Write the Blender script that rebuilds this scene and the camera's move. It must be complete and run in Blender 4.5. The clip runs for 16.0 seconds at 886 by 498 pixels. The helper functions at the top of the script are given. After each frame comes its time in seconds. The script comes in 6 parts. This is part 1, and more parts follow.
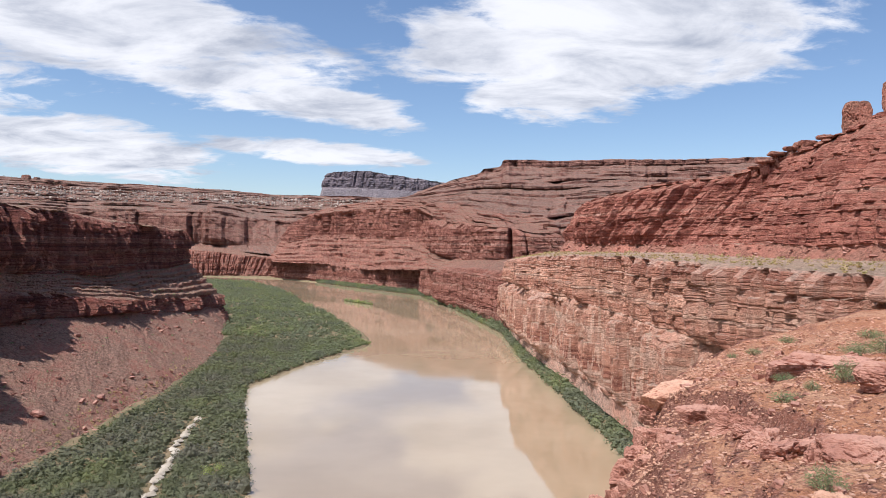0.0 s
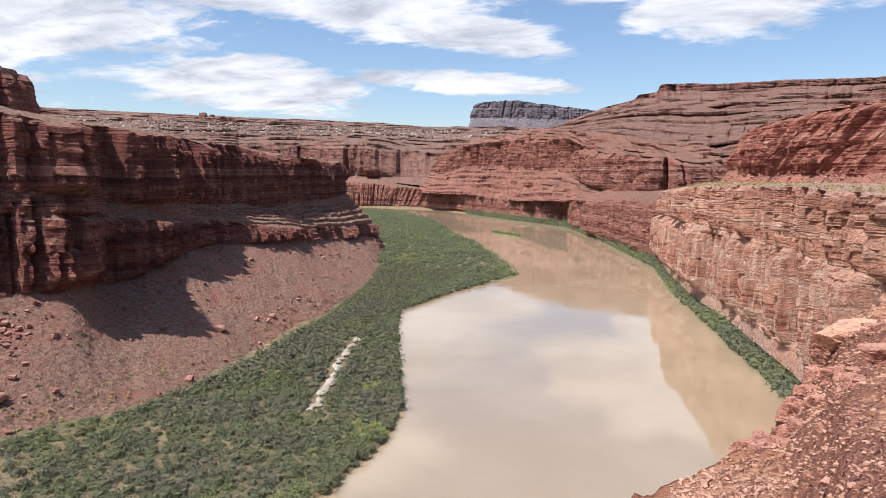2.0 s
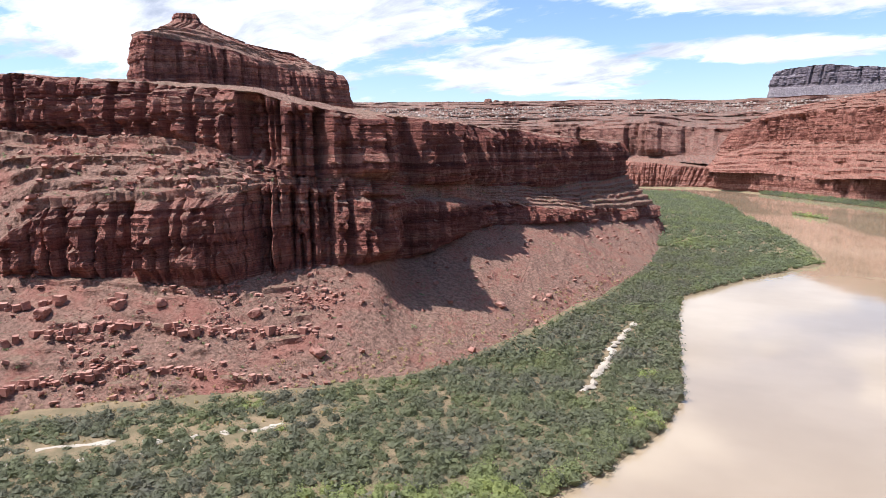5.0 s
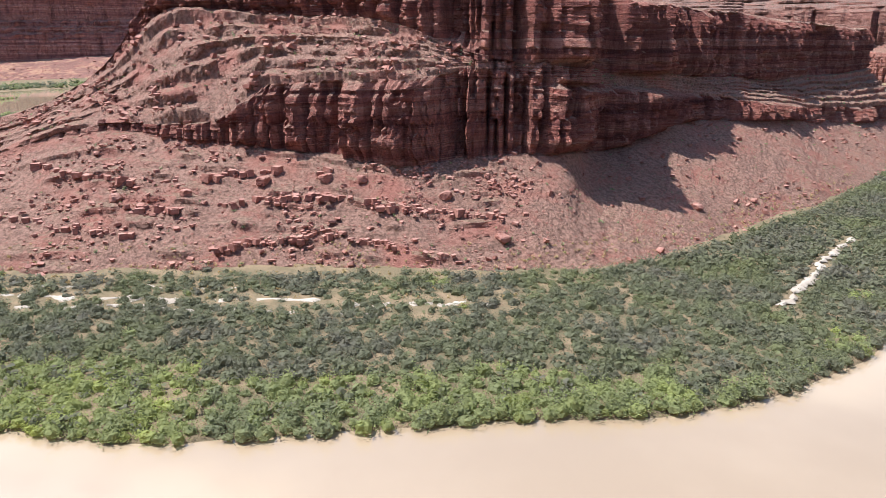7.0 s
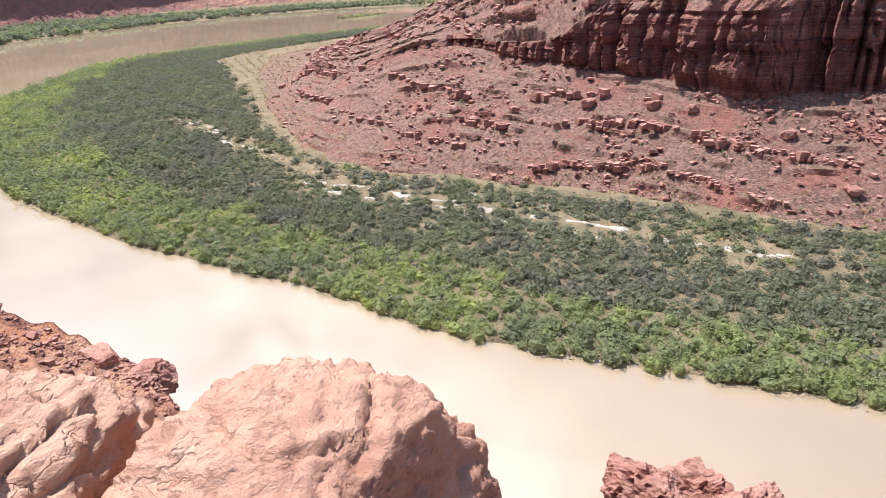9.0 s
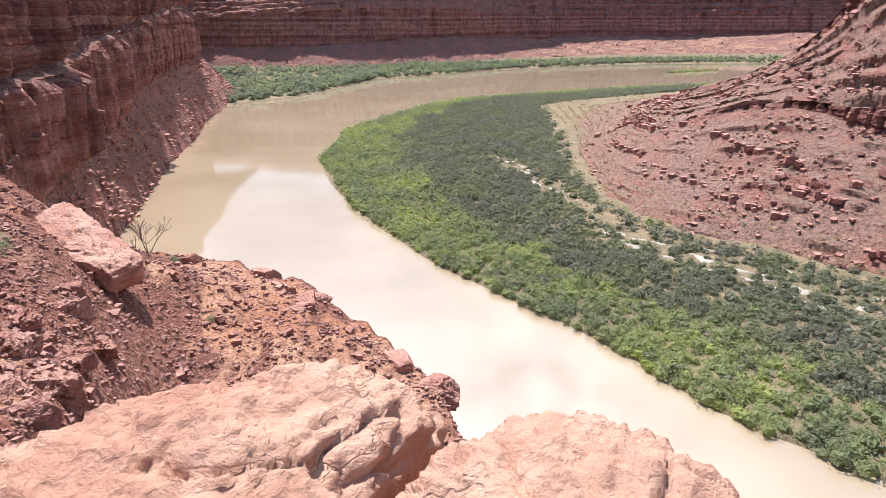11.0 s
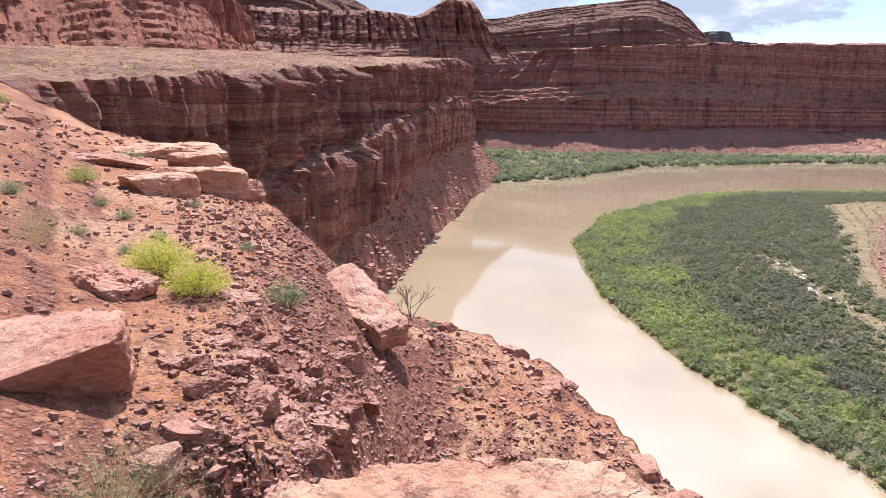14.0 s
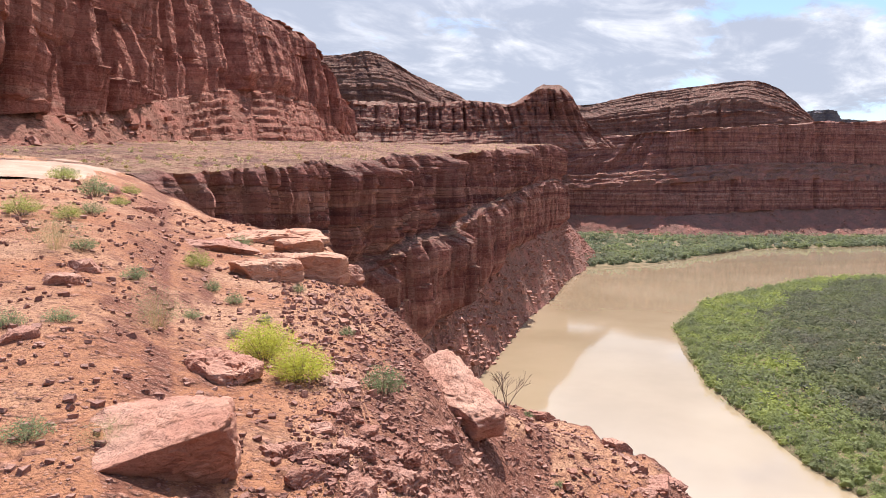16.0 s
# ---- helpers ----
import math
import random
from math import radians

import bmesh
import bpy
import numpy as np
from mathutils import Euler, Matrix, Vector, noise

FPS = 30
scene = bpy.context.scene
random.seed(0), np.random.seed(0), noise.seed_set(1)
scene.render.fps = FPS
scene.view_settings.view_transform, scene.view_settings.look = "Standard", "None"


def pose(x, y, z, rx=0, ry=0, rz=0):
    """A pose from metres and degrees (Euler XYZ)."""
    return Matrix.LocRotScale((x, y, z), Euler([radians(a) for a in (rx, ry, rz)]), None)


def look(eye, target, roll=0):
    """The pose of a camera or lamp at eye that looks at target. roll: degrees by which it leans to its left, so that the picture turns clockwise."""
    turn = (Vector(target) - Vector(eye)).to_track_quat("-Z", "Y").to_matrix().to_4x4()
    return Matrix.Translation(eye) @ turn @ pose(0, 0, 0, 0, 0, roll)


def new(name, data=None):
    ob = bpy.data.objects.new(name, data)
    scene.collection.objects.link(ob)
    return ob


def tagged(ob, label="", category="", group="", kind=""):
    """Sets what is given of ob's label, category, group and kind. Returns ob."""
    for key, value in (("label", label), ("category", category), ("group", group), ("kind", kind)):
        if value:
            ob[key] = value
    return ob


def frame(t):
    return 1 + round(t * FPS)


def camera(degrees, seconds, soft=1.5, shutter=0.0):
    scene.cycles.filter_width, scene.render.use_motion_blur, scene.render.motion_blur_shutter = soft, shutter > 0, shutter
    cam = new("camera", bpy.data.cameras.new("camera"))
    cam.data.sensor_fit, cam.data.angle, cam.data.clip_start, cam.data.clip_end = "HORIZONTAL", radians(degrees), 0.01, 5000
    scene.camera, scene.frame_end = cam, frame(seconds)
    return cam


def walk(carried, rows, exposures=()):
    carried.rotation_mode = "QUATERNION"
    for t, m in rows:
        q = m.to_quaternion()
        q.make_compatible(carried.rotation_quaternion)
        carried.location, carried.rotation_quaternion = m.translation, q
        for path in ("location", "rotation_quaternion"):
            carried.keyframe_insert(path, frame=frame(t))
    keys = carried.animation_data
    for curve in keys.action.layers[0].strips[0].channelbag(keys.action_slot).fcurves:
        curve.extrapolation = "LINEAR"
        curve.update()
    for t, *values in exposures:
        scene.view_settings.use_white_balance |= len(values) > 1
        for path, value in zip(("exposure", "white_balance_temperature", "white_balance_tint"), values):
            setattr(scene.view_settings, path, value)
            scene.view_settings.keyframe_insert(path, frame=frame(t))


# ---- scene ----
EYE = 60.0  # metres above the river
cam = camera(65.6, 16.0, 0.65)
PATH = [
    (0.00, 0.000, 0.000, 0.000, 0.00, -0.43, -0.90),
    (0.50, -0.057, -0.023, -0.020, 3.40, -1.46, -0.96),
    (1.00, -0.104, -0.052, -0.048, 6.31, -3.04, -0.82),
    (1.50, -0.140, -0.081, -0.074, 8.96, -4.91, -0.67),
    (2.00, -0.183, -0.101, -0.091, 12.26, -6.32, -0.62),
    (2.50, -0.226, -0.112, -0.094, 16.60, -6.98, -0.53),
    (3.00, -0.251, -0.118, -0.076, 21.49, -6.99, -0.33),
    (3.50, -0.262, -0.124, -0.053, 25.87, -6.71, -0.04),
    (4.00, -0.267, -0.132, -0.032, 29.28, -6.61, 0.36),
    (4.20, -0.267, -0.137, -0.025, 30.49, -6.70, 0.47),
    (4.70, -0.266, -0.152, -0.011, 33.45, -7.17, 0.80),
    (5.25, -0.263, -0.175, -0.001, 36.42, -8.63, 1.03),
    (5.80, -0.260, -0.203, 0.004, 39.87, -10.84, 1.00),
    (6.30, -0.258, -0.232, 0.005, 44.11, -13.28, 0.68),
    (6.50, -0.257, -0.243, 0.005, 45.92, -14.30, 0.47),
    (7.00, -0.257, -0.271, 0.003, 51.08, -16.87, 0.01),
    (7.50, -0.259, -0.290, -0.002, 56.97, -19.45, 0.00),
    (8.00, -0.266, -0.294, -0.011, 63.09, -21.60, 0.36),
    (8.50, -0.290, -0.300, -0.020, 69.92, -22.81, 0.80),
    (9.00, -0.323, -0.316, -0.020, 77.66, -22.84, 0.96),
    (9.50, -0.340, -0.343, -0.014, 85.44, -21.98, 0.78),
    (10.00, -0.352, -0.377, -0.015, 92.33, -20.82, 0.38),
    (10.20, -0.360, -0.388, -0.017, 94.77, -20.31, 0.26),
    (10.70, -0.379, -0.410, -0.024, 100.65, -19.23, 0.07),
    (11.25, -0.399, -0.426, -0.037, 105.68, -18.19, 0.12),
    (11.80, -0.412, -0.444, -0.047, 109.83, -17.16, 0.13),
    (12.30, -0.412, -0.475, -0.041, 113.37, -16.11, -0.15),
    (12.50, -0.410, -0.491, -0.035, 114.86, -15.68, -0.48),
    (13.00, -0.397, -0.519, -0.032, 118.41, -14.48, -0.86),
    (13.50, -0.391, -0.549, -0.026, 121.69, -13.18, -0.93),
    (14.00, -0.393, -0.570, -0.016, 124.83, -11.92, -0.81),
    (14.50, -0.391, -0.589, -0.004, 127.67, -10.59, -0.69),
    (15.00, -0.387, -0.604, 0.010, 129.97, -9.08, -0.62),
    (15.50, -0.381, -0.616, 0.021, 131.58, -7.21, -0.27),
    (16.00, -0.383, -0.623, 0.027, 132.55, -5.06, 0.06),
]
walk(cam, [(t, pose(x, y, EYE + z, 90 + pitch, roll, yaw)) for t, x, y, z, yaw, pitch, roll in PATH],
     exposures=[(t, stops, kelvin, 13.5) for t, stops, kelvin in ((0.0, 0.11, 6150), (2.0, 0.20, 6200), (4.0, 0.40, 6050), (6.5, 0.64, 5960), (9.0, 0.66, 5920), (12.5, 0.70, 5900), (14.5, 0.65, 6080), (16.0, 0.61, 6400))])

# ---- world and sun ----
SUN_AZ, SUN_EL = 130.0, 62.0  # azimuth counted to the left of north (+y)


def polar(az, d):
    a = radians(az)
    return -d * math.sin(a), d * math.cos(a)


def sun_vector():
    x, y = polar(SUN_AZ, math.cos(radians(SUN_EL)))
    return Vector((x, y, math.sin(radians(SUN_EL))))


sun = new("sun", bpy.data.lights.new("sun", "SUN"))
sun.data.energy, sun.data.angle, sun.data.color = 5.0, radians(0.6), (1.0, 0.96, 0.91)
sun.matrix_world = look(sun_vector() * 100, (0, 0, 0))


class Nodes:
    """A short way to write node trees."""

    def __init__(self, tree):
        self.tree = tree
        tree.nodes.clear()

    def add(self, kind, **values):
        n = self.tree.nodes.new(kind)
        for k, v in values.items():
            if k == "op":
                n.operation = v
            elif k == "blend":
                n.blend_type = v
        return n

    def link(self, a, b):
        self.tree.links.new(a, b)

    def put(self, sock, v):
        if isinstance(v, (int, float)):
            sock.default_value = v
        elif isinstance(v, (tuple, list)):
            sock.default_value = (*v, 1.0) if len(v) == 3 and sock.type == "RGBA" else v
        else:
            self.link(v, sock)

    def math(self, op, a, b=0.0, clamp=False):
        n = self.tree.nodes.new("ShaderNodeMath")
        n.operation, n.use_clamp = op, clamp
        self.put(n.inputs[0], a)
        self.put(n.inputs[1], b)
        return n.outputs[0]

    def ramp01(self, v, lo, hi, to0=0.0, to1=1.0):
        n = self.tree.nodes.new("ShaderNodeMapRange")
        n.interpolation_type = "SMOOTHSTEP"
        for i, x in zip(range(5), (v, lo, hi, to0, to1)):
            self.put(n.inputs[i], x)
        return n.outputs[0]

    def mix(self, f, a, b, blend="MIX"):
        n = self.tree.nodes.new("ShaderNodeMix")
        n.data_type, n.blend_type = "RGBA", blend
        self.put(n.inputs[0], f)
        self.put(n.inputs[6], a)
        self.put(n.inputs[7], b)
        return n.outputs[2]

    def noise(self, vec, scale, detail=4.0, rough=0.55, distort=0.0):
        n = self.tree.nodes.new("ShaderNodeTexNoise")
        self.link(vec, n.inputs["Vector"])
        n.inputs["Scale"].default_value, n.inputs["Detail"].default_value = scale, detail
        n.inputs["Roughness"].default_value, n.inputs["Distortion"].default_value = rough, distort
        return n.outputs["Fac"]

    def voronoi(self, vec, scale, feature="F1", out="Distance", metric="EUCLIDEAN"):
        n = self.tree.nodes.new("ShaderNodeTexVoronoi")
        n.feature, n.distance = feature, metric
        self.link(vec, n.inputs["Vector"])
        n.inputs["Scale"].default_value = scale
        return n.outputs[out]

    def stretch(self, vec, sx, sy, sz, ox=0.0, oy=0.0, oz=0.0):
        n = self.tree.nodes.new("ShaderNodeMapping")
        self.link(vec, n.inputs["Vector"])
        n.inputs["Scale"].default_value, n.inputs["Location"].default_value = (sx, sy, sz), (ox, oy, oz)
        return n.outputs[0]

    def position(self):
        return self.tree.nodes.new("ShaderNodeNewGeometry").outputs["Position"]

    def normal_z(self):
        g = self.tree.nodes.new("ShaderNodeNewGeometry")
        s = self.tree.nodes.new("ShaderNodeSeparateXYZ")
        self.link(g.outputs["Normal"], s.inputs[0])
        return s.outputs[2]

    def colours(self, v, stops):
        n = self.tree.nodes.new("ShaderNodeValToRGB")
        self.link(v, n.inputs[0])
        el = n.color_ramp.elements
        while len(el) < len(stops):
            el.new(0.5)
        for e, (p, c) in zip(el, stops):
            e.position, e.color = p, (*c, 1.0)
        return n.outputs[0]

    def finish(self, colour, rough=0.9, bump=None, strength=0.5, distance=0.1, spec=0.2):
        p = self.tree.nodes.new("ShaderNodeBsdfPrincipled")
        self.put(p.inputs["Base Color"], colour)
        self.put(p.inputs["Roughness"], rough)
        p.inputs["Specular IOR Level"].default_value = spec
        if bump is not None:
            b = self.tree.nodes.new("ShaderNodeBump")
            b.inputs["Strength"].default_value, b.inputs["Distance"].default_value = strength, distance
            self.link(bump, b.inputs["Height"])
            self.link(b.outputs[0], p.inputs["Normal"])
        o = self.tree.nodes.new("ShaderNodeOutputMaterial")
        self.link(p.outputs[0], o.inputs[0])
        return p


def material(name):
    m = bpy.data.materials.new(name)
    m.use_nodes = True
    return m, Nodes(m.node_tree)


# clouds: azimuth, elevation, half length, half height (degrees), tilt (degrees, rising to the right), weight
CLOUDS = [(26, 15.5, 21, 4.2, -9, 1.0), (10, 11.2, 9, 1.8, -8, 0.9), (-13, 17, 19, 5.2, 2, 1.0), (-8, 12, 7, 2.6, -4, 0.8), (11, 7.4, 9, 1.0, -3, 0.9), (29, 6.6, 11, 2.4, -3, 1.0),
          (52, 12, 22, 8, 0, 0.9), (40, 22, 26, 5, 0, 0.9), (-36, 24, 18, 6, 0, 0.8), (80, 20, 28, 12, 0, 0.9), (104, 9, 10, 4, 0, 0.9), (118, 17, 16, 4.5, 4, 1.0), (113, 24, 9, 3, 0, 1.0), (130, 9, 12, 3.5, -3, 0.9), (121, 10.5, 10, 4.5, 0, 1.0), (148, 20, 26, 10, 0, 1.0), (100, 40, 40, 12, 0, 0.9),
          (20, 48, 34, 9, 0, 0.8), (-70, 30, 26, 10, 0, 0.8), (180, 40, 40, 10, 0, 0.9)]


def make_world():
    w = bpy.data.worlds.new("sky")
    w.use_nodes = True
    scene.world = w
    n = Nodes(w.node_tree)
    sky = n.add("ShaderNodeTexSky")
    sky.sky_type, sky.sun_disc = "NISHITA", False
    sky.sun_elevation, sky.sun_rotation = radians(SUN_EL), radians(-SUN_AZ)
    sky.air_density, sky.dust_density, sky.ozone_density = 1.0, 0.4, 3.0
    d = n.add("ShaderNodeTexCoord").outputs["Generated"]
    s = n.add("ShaderNodeSeparateXYZ")
    n.link(d, s.inputs[0])
    x, y, z = s.outputs
    az = n.math("MULTIPLY", n.math("ARCTAN2", n.math("MULTIPLY", x, -1.0), y), 180 / math.pi)
    el = n.math("MULTIPLY", n.math("ARCSINE", z), 180 / math.pi)
    deck = n.add("ShaderNodeCombineXYZ")
    up = n.math("ADD", n.math("MAXIMUM", z, 0.0), 0.16)
    n.link(n.math("DIVIDE", x, up), deck.inputs[0])
    n.link(n.math("DIVIDE", y, up), deck.inputs[1])
    soft = n.noise(n.stretch(deck.outputs[0], 1.1, 1.5, 1, 4, 2, 0), 1.0, 5.0, 0.55, 0.4)
    fine = n.noise(n.stretch(deck.outputs[0], 3.2, 4.6, 1, 7, 3, 0), 1.3, 9.0, 0.62, 0.3)
    ragged = n.math("ADD", n.math("MULTIPLY", n.math("SUBTRACT", soft, 0.5), 2.4), n.math("MULTIPLY", n.math("SUBTRACT", fine, 0.5), 2.0))
    total = None
    for a, e, hl, hh, tilt, weight in CLOUDS:
        da = n.math("SUBTRACT", az, a)
        de = n.math("SUBTRACT", el, e)
        c, q = math.cos(radians(tilt)), math.sin(radians(tilt))
        u = n.math("DIVIDE", n.math("SUBTRACT", n.math("MULTIPLY", da, c), n.math("MULTIPLY", de, q)), hl)
        v = n.math("DIVIDE", n.math("ADD", n.math("MULTIPLY", da, q), n.math("MULTIPLY", de, c)), hh)
        r2 = n.math("ADD", n.math("MULTIPLY", u, u), n.math("MULTIPLY", v, v))
        body = n.math("MULTIPLY", n.math("SUBTRACT", 1.0, r2), weight)
        total = body if total is None else n.math("MAXIMUM", total, body)
    dens = n.math("ADD", n.math("ADD", n.math("MAXIMUM", total, -0.9), n.math("MULTIPLY", n.ramp01(az, 88.0, 118.0), 0.35)), ragged)
    cover = n.ramp01(dens, -0.05, 0.5)
    lump = n.noise(n.stretch(deck.outputs[0], 2.0, 3.0, 1, 1, 9, 0), 1.0, 7.0, 0.6, 0.5)
    shade = n.ramp01(n.math("ADD", lump, n.math("ADD", n.math("MULTIPLY", fine, 0.3), n.math("MULTIPLY", n.ramp01(az, 70.0, 115.0), 0.24))), 0.48, 0.95)
    white = n.mix(shade, (1.0, 1.0, 1.0), (0.40, 0.44, 0.52))
    sv = sun_vector()
    toward = n.math("ADD", n.math("MULTIPLY", x, sv.x), n.math("ADD", n.math("MULTIPLY", y, sv.y), n.math("MULTIPLY", z, sv.z)))
    glow = n.ramp01(toward, 0.66, 0.88, 1.0, SUN_GLOW)
    bg = n.add("ShaderNodeBackground")
    n.link(sky.outputs[0], bg.inputs[0])
    bg.inputs[1].default_value = SKY_STRENGTH
    cl = n.add("ShaderNodeBackground")
    n.link(white, cl.inputs[0])
    n.link(n.math("MULTIPLY", glow, CLOUD_STRENGTH), cl.inputs[1])
    mx = n.add("ShaderNodeMixShader")
    n.link(n.math("MULTIPLY", cover, 0.96), mx.inputs[0])
    n.link(bg.outputs[0], mx.inputs[1])
    n.link(cl.outputs[0], mx.inputs[2])
    o = n.add("ShaderNodeOutputWorld")
    n.link(mx.outputs[0], o.inputs[0])


SKY_STRENGTH, CLOUD_STRENGTH, SUN_GLOW = 0.122, 0.93, 4.0
make_world()

# ---- materials ----


def rock_material(name, dark, mid, light, pale, scree, top, band=0.45, streak=0.5, grain=1.0, fleck=1.0, runs=0.25, crack=0.85):
    """Bedded sandstone: beds of their own tone, jointed blocks, stains that run down, scree and dusty tops where the land form has them."""
    m, n = material(name)
    p = n.position()
    kind = n.add("ShaderNodeAttribute")
    kind.attribute_name = "steep"
    steep = kind.outputs["Fac"]
    layer = n.add("ShaderNodeAttribute")
    layer.attribute_name = "bedded"
    bedded = layer.outputs["Fac"]
    s = n.add("ShaderNodeSeparateXYZ")
    n.link(p, s.inputs[0])
    sag = n.noise(n.stretch(p, 0.02 * grain, 0.02 * grain, 0.02 * grain), 1.0, 3.0, 0.55)
    wavy = n.noise(n.stretch(p, 0.25 * grain, 0.25 * grain, 0.1 * grain), 1.0, 2.0, 0.5)
    level = n.math("ADD", s.outputs[2], n.math("ADD", n.math("MULTIPLY", sag, 2.2 / band), n.math("MULTIPLY", wavy, 0.25 / band)))

    def bedding(scale, feature, out):
        v = n.add("ShaderNodeTexVoronoi")
        v.voronoi_dimensions, v.feature = "1D", feature
        n.link(level, v.inputs["W"])
        v.inputs["Scale"].default_value = scale
        return v.outputs[out]

    def tone(colour):
        t = n.add("ShaderNodeSeparateColor")
        n.link(colour, t.inputs[0])
        return t.outputs[0]

    thick, thin = tone(bedding(band * 0.7, "F1", "Color")), tone(bedding(band * 3.0, "F1", "Color"))
    blot = n.noise(n.stretch(p, 0.06, 0.06, 0.12), 1.0, 5.0, 0.6)
    beds = n.noise(n.stretch(p, 0.012 * grain, 0.012 * grain, band), 1.0, 6.0, 0.7)
    v = n.math("ADD", n.math("ADD", n.math("MULTIPLY", thick, 0.20), n.math("MULTIPLY", thin, 0.13)), n.math("ADD", n.math("MULTIPLY", beds, 0.37), n.math("MULTIPLY", blot, 0.30)))
    rock = n.colours(v, [(0.34, dark), (0.45, mid), (0.56, light), (0.68, pale)])
    run = n.noise(n.stretch(p, 0.35, 0.35, 0.025), 1.0, 5.0, 0.65)
    rock = n.mix(n.math("MULTIPLY", n.ramp01(run, 0.5, 0.64), streak), rock, tuple(c * 0.55 for c in dark))
    rock = n.mix(n.math("MULTIPLY", n.ramp01(run, 0.42, 0.3), streak * 0.6), rock, pale)
    wash = n.noise(n.stretch(p, 0.55, 0.55, 0.03, 2, 8, 1), 1.0, 4.0, 0.6)
    rock = n.mix(n.math("MULTIPLY", n.ramp01(wash, 0.53, 0.58), n.math("MULTIPLY", n.math("SUBTRACT", 1.35, bedded), runs)), rock, tuple(0.3 * a + 0.7 * b for a, b in zip(light, pale)))
    # joints: upright blocks, each with its own tone
    warp = n.add("ShaderNodeVectorMath")
    warp.operation = "MULTIPLY_ADD"
    n.link(wavy, warp.inputs[0])
    warp.inputs[1].default_value = (3.0 / grain, 3.0 / grain, 2.0 / grain)
    n.link(p, warp.inputs[2])
    joints_low = None
    for sx, sz in ((0.26, 0.13), (0.62, 0.55)):
        q = n.stretch(warp.outputs[0], sx * grain, sx * grain, sz * grain)
        own = tone(n.voronoi(q, 1.0, "F1", "Color", "CHEBYCHEV"))
        rock = n.mix(n.ramp01(own, 0.0, 1.0, 0.30, 0.0), rock, tuple(c * 0.8 for c in dark))
        part_low = n.math("MULTIPLY", own, 0.45)
        joints_low = part_low if joints_low is None else n.math("ADD", joints_low, n.math("MULTIPLY", part_low, 0.6))
    # partings between beds
    broken = n.ramp01(n.noise(n.stretch(p, 0.10 * grain, 0.10 * grain, band), 1.0, 3.0, 0.6), 0.46, 0.62)
    seam = n.math("MULTIPLY", n.ramp01(bedding(band * 3.0, "DISTANCE_TO_EDGE", "Distance"), 0.15, 0.04), broken)
    seam = n.math("MAXIMUM", seam, n.math("MULTIPLY", n.ramp01(bedding(band * 0.7, "DISTANCE_TO_EDGE", "Distance"), 0.06, 0.02), 0.6))
    seam = n.math("MULTIPLY", seam, bedded)
    rock = n.mix(n.math("MULTIPLY", seam, 0.5), rock, tuple(c * 0.4 for c in dark))
    cracks = n.noise(n.stretch(p, 0.7, 0.7, 1.3), 1.0, 6.0, 0.75)
    rock = n.mix(n.ramp01(cracks, 0.44, 0.36, 0.0, crack * 0.5), rock, tuple(c * 0.4 for c in dark))
    chips = n.noise(n.stretch(p, 1.9 * fleck, 1.9 * fleck, 2.6 * fleck), 1.0, 5.0, 0.75)
    rock = n.mix(n.ramp01(chips, 0.55, 0.64, 0.0, 0.28), rock, pale)
    speck = n.noise(p, 0.8 * fleck, 6.0, 0.78)
    clast = n.voronoi(n.stretch(p, 1.0, 1.0, 1.6), 0.9 * fleck, "F1", "Distance")
    clast_tone = tone(n.voronoi(n.stretch(p, 1.0, 1.0, 1.6), 0.9 * fleck, "F1", "Color"))
    debris = n.mix(n.ramp01(speck, 0.38, 0.60), tuple(c * 0.6 for c in scree), tuple(min(1, c * 1.2) for c in scree))
    debris = n.mix(n.ramp01(blot, 0.45, 0.68, 0.0, 0.55), debris, mid)
    block = n.math("MULTIPLY", n.ramp01(clast_tone, 0.84, 0.88), n.ramp01(clast, 0.50, 0.36))
    debris = n.mix(n.math("MULTIPLY", block, 0.65), debris, n.mix(speck, dark, light))
    cap = n.mix(n.ramp01(speck, 0.38, 0.62), tuple(c * 0.55 for c in top), top)
    nz = n.normal_z()
    edge = n.math("ADD", nz, n.math("MULTIPLY", n.math("SUBTRACT", blot, 0.5), 0.3))
    loose = n.math("MAXIMUM", n.ramp01(steep, 0.42, 0.2), n.ramp01(edge, 0.55, 0.8))
    col = n.mix(loose, rock, debris)
    col = n.mix(n.math("MULTIPLY", n.ramp01(edge, 0.94, 1.0), 0.7), col, cap)
    solid = n.math("SUBTRACT", n.math("ADD", n.math("MULTIPLY", thin, 0.3), joints_low), n.math("MULTIPLY", seam, 0.4))
    solid = n.math("MULTIPLY", n.math("ADD", solid, n.math("MULTIPLY", cracks, 0.7)), n.math("SUBTRACT", 1.0, loose))
    h = n.math("ADD", solid, n.math("ADD", n.math("MULTIPLY", cracks, 0.4), n.math("MULTIPLY", chips, 0.5)))
    h = n.math("ADD", h, n.math("MULTIPLY", speck, 0.5))
    n.finish(col, 0.95, n.math("ADD", h, n.math("MULTIPLY", block, 0.25)), 1.0, 1.5 / fleck, 0.1)
    return m


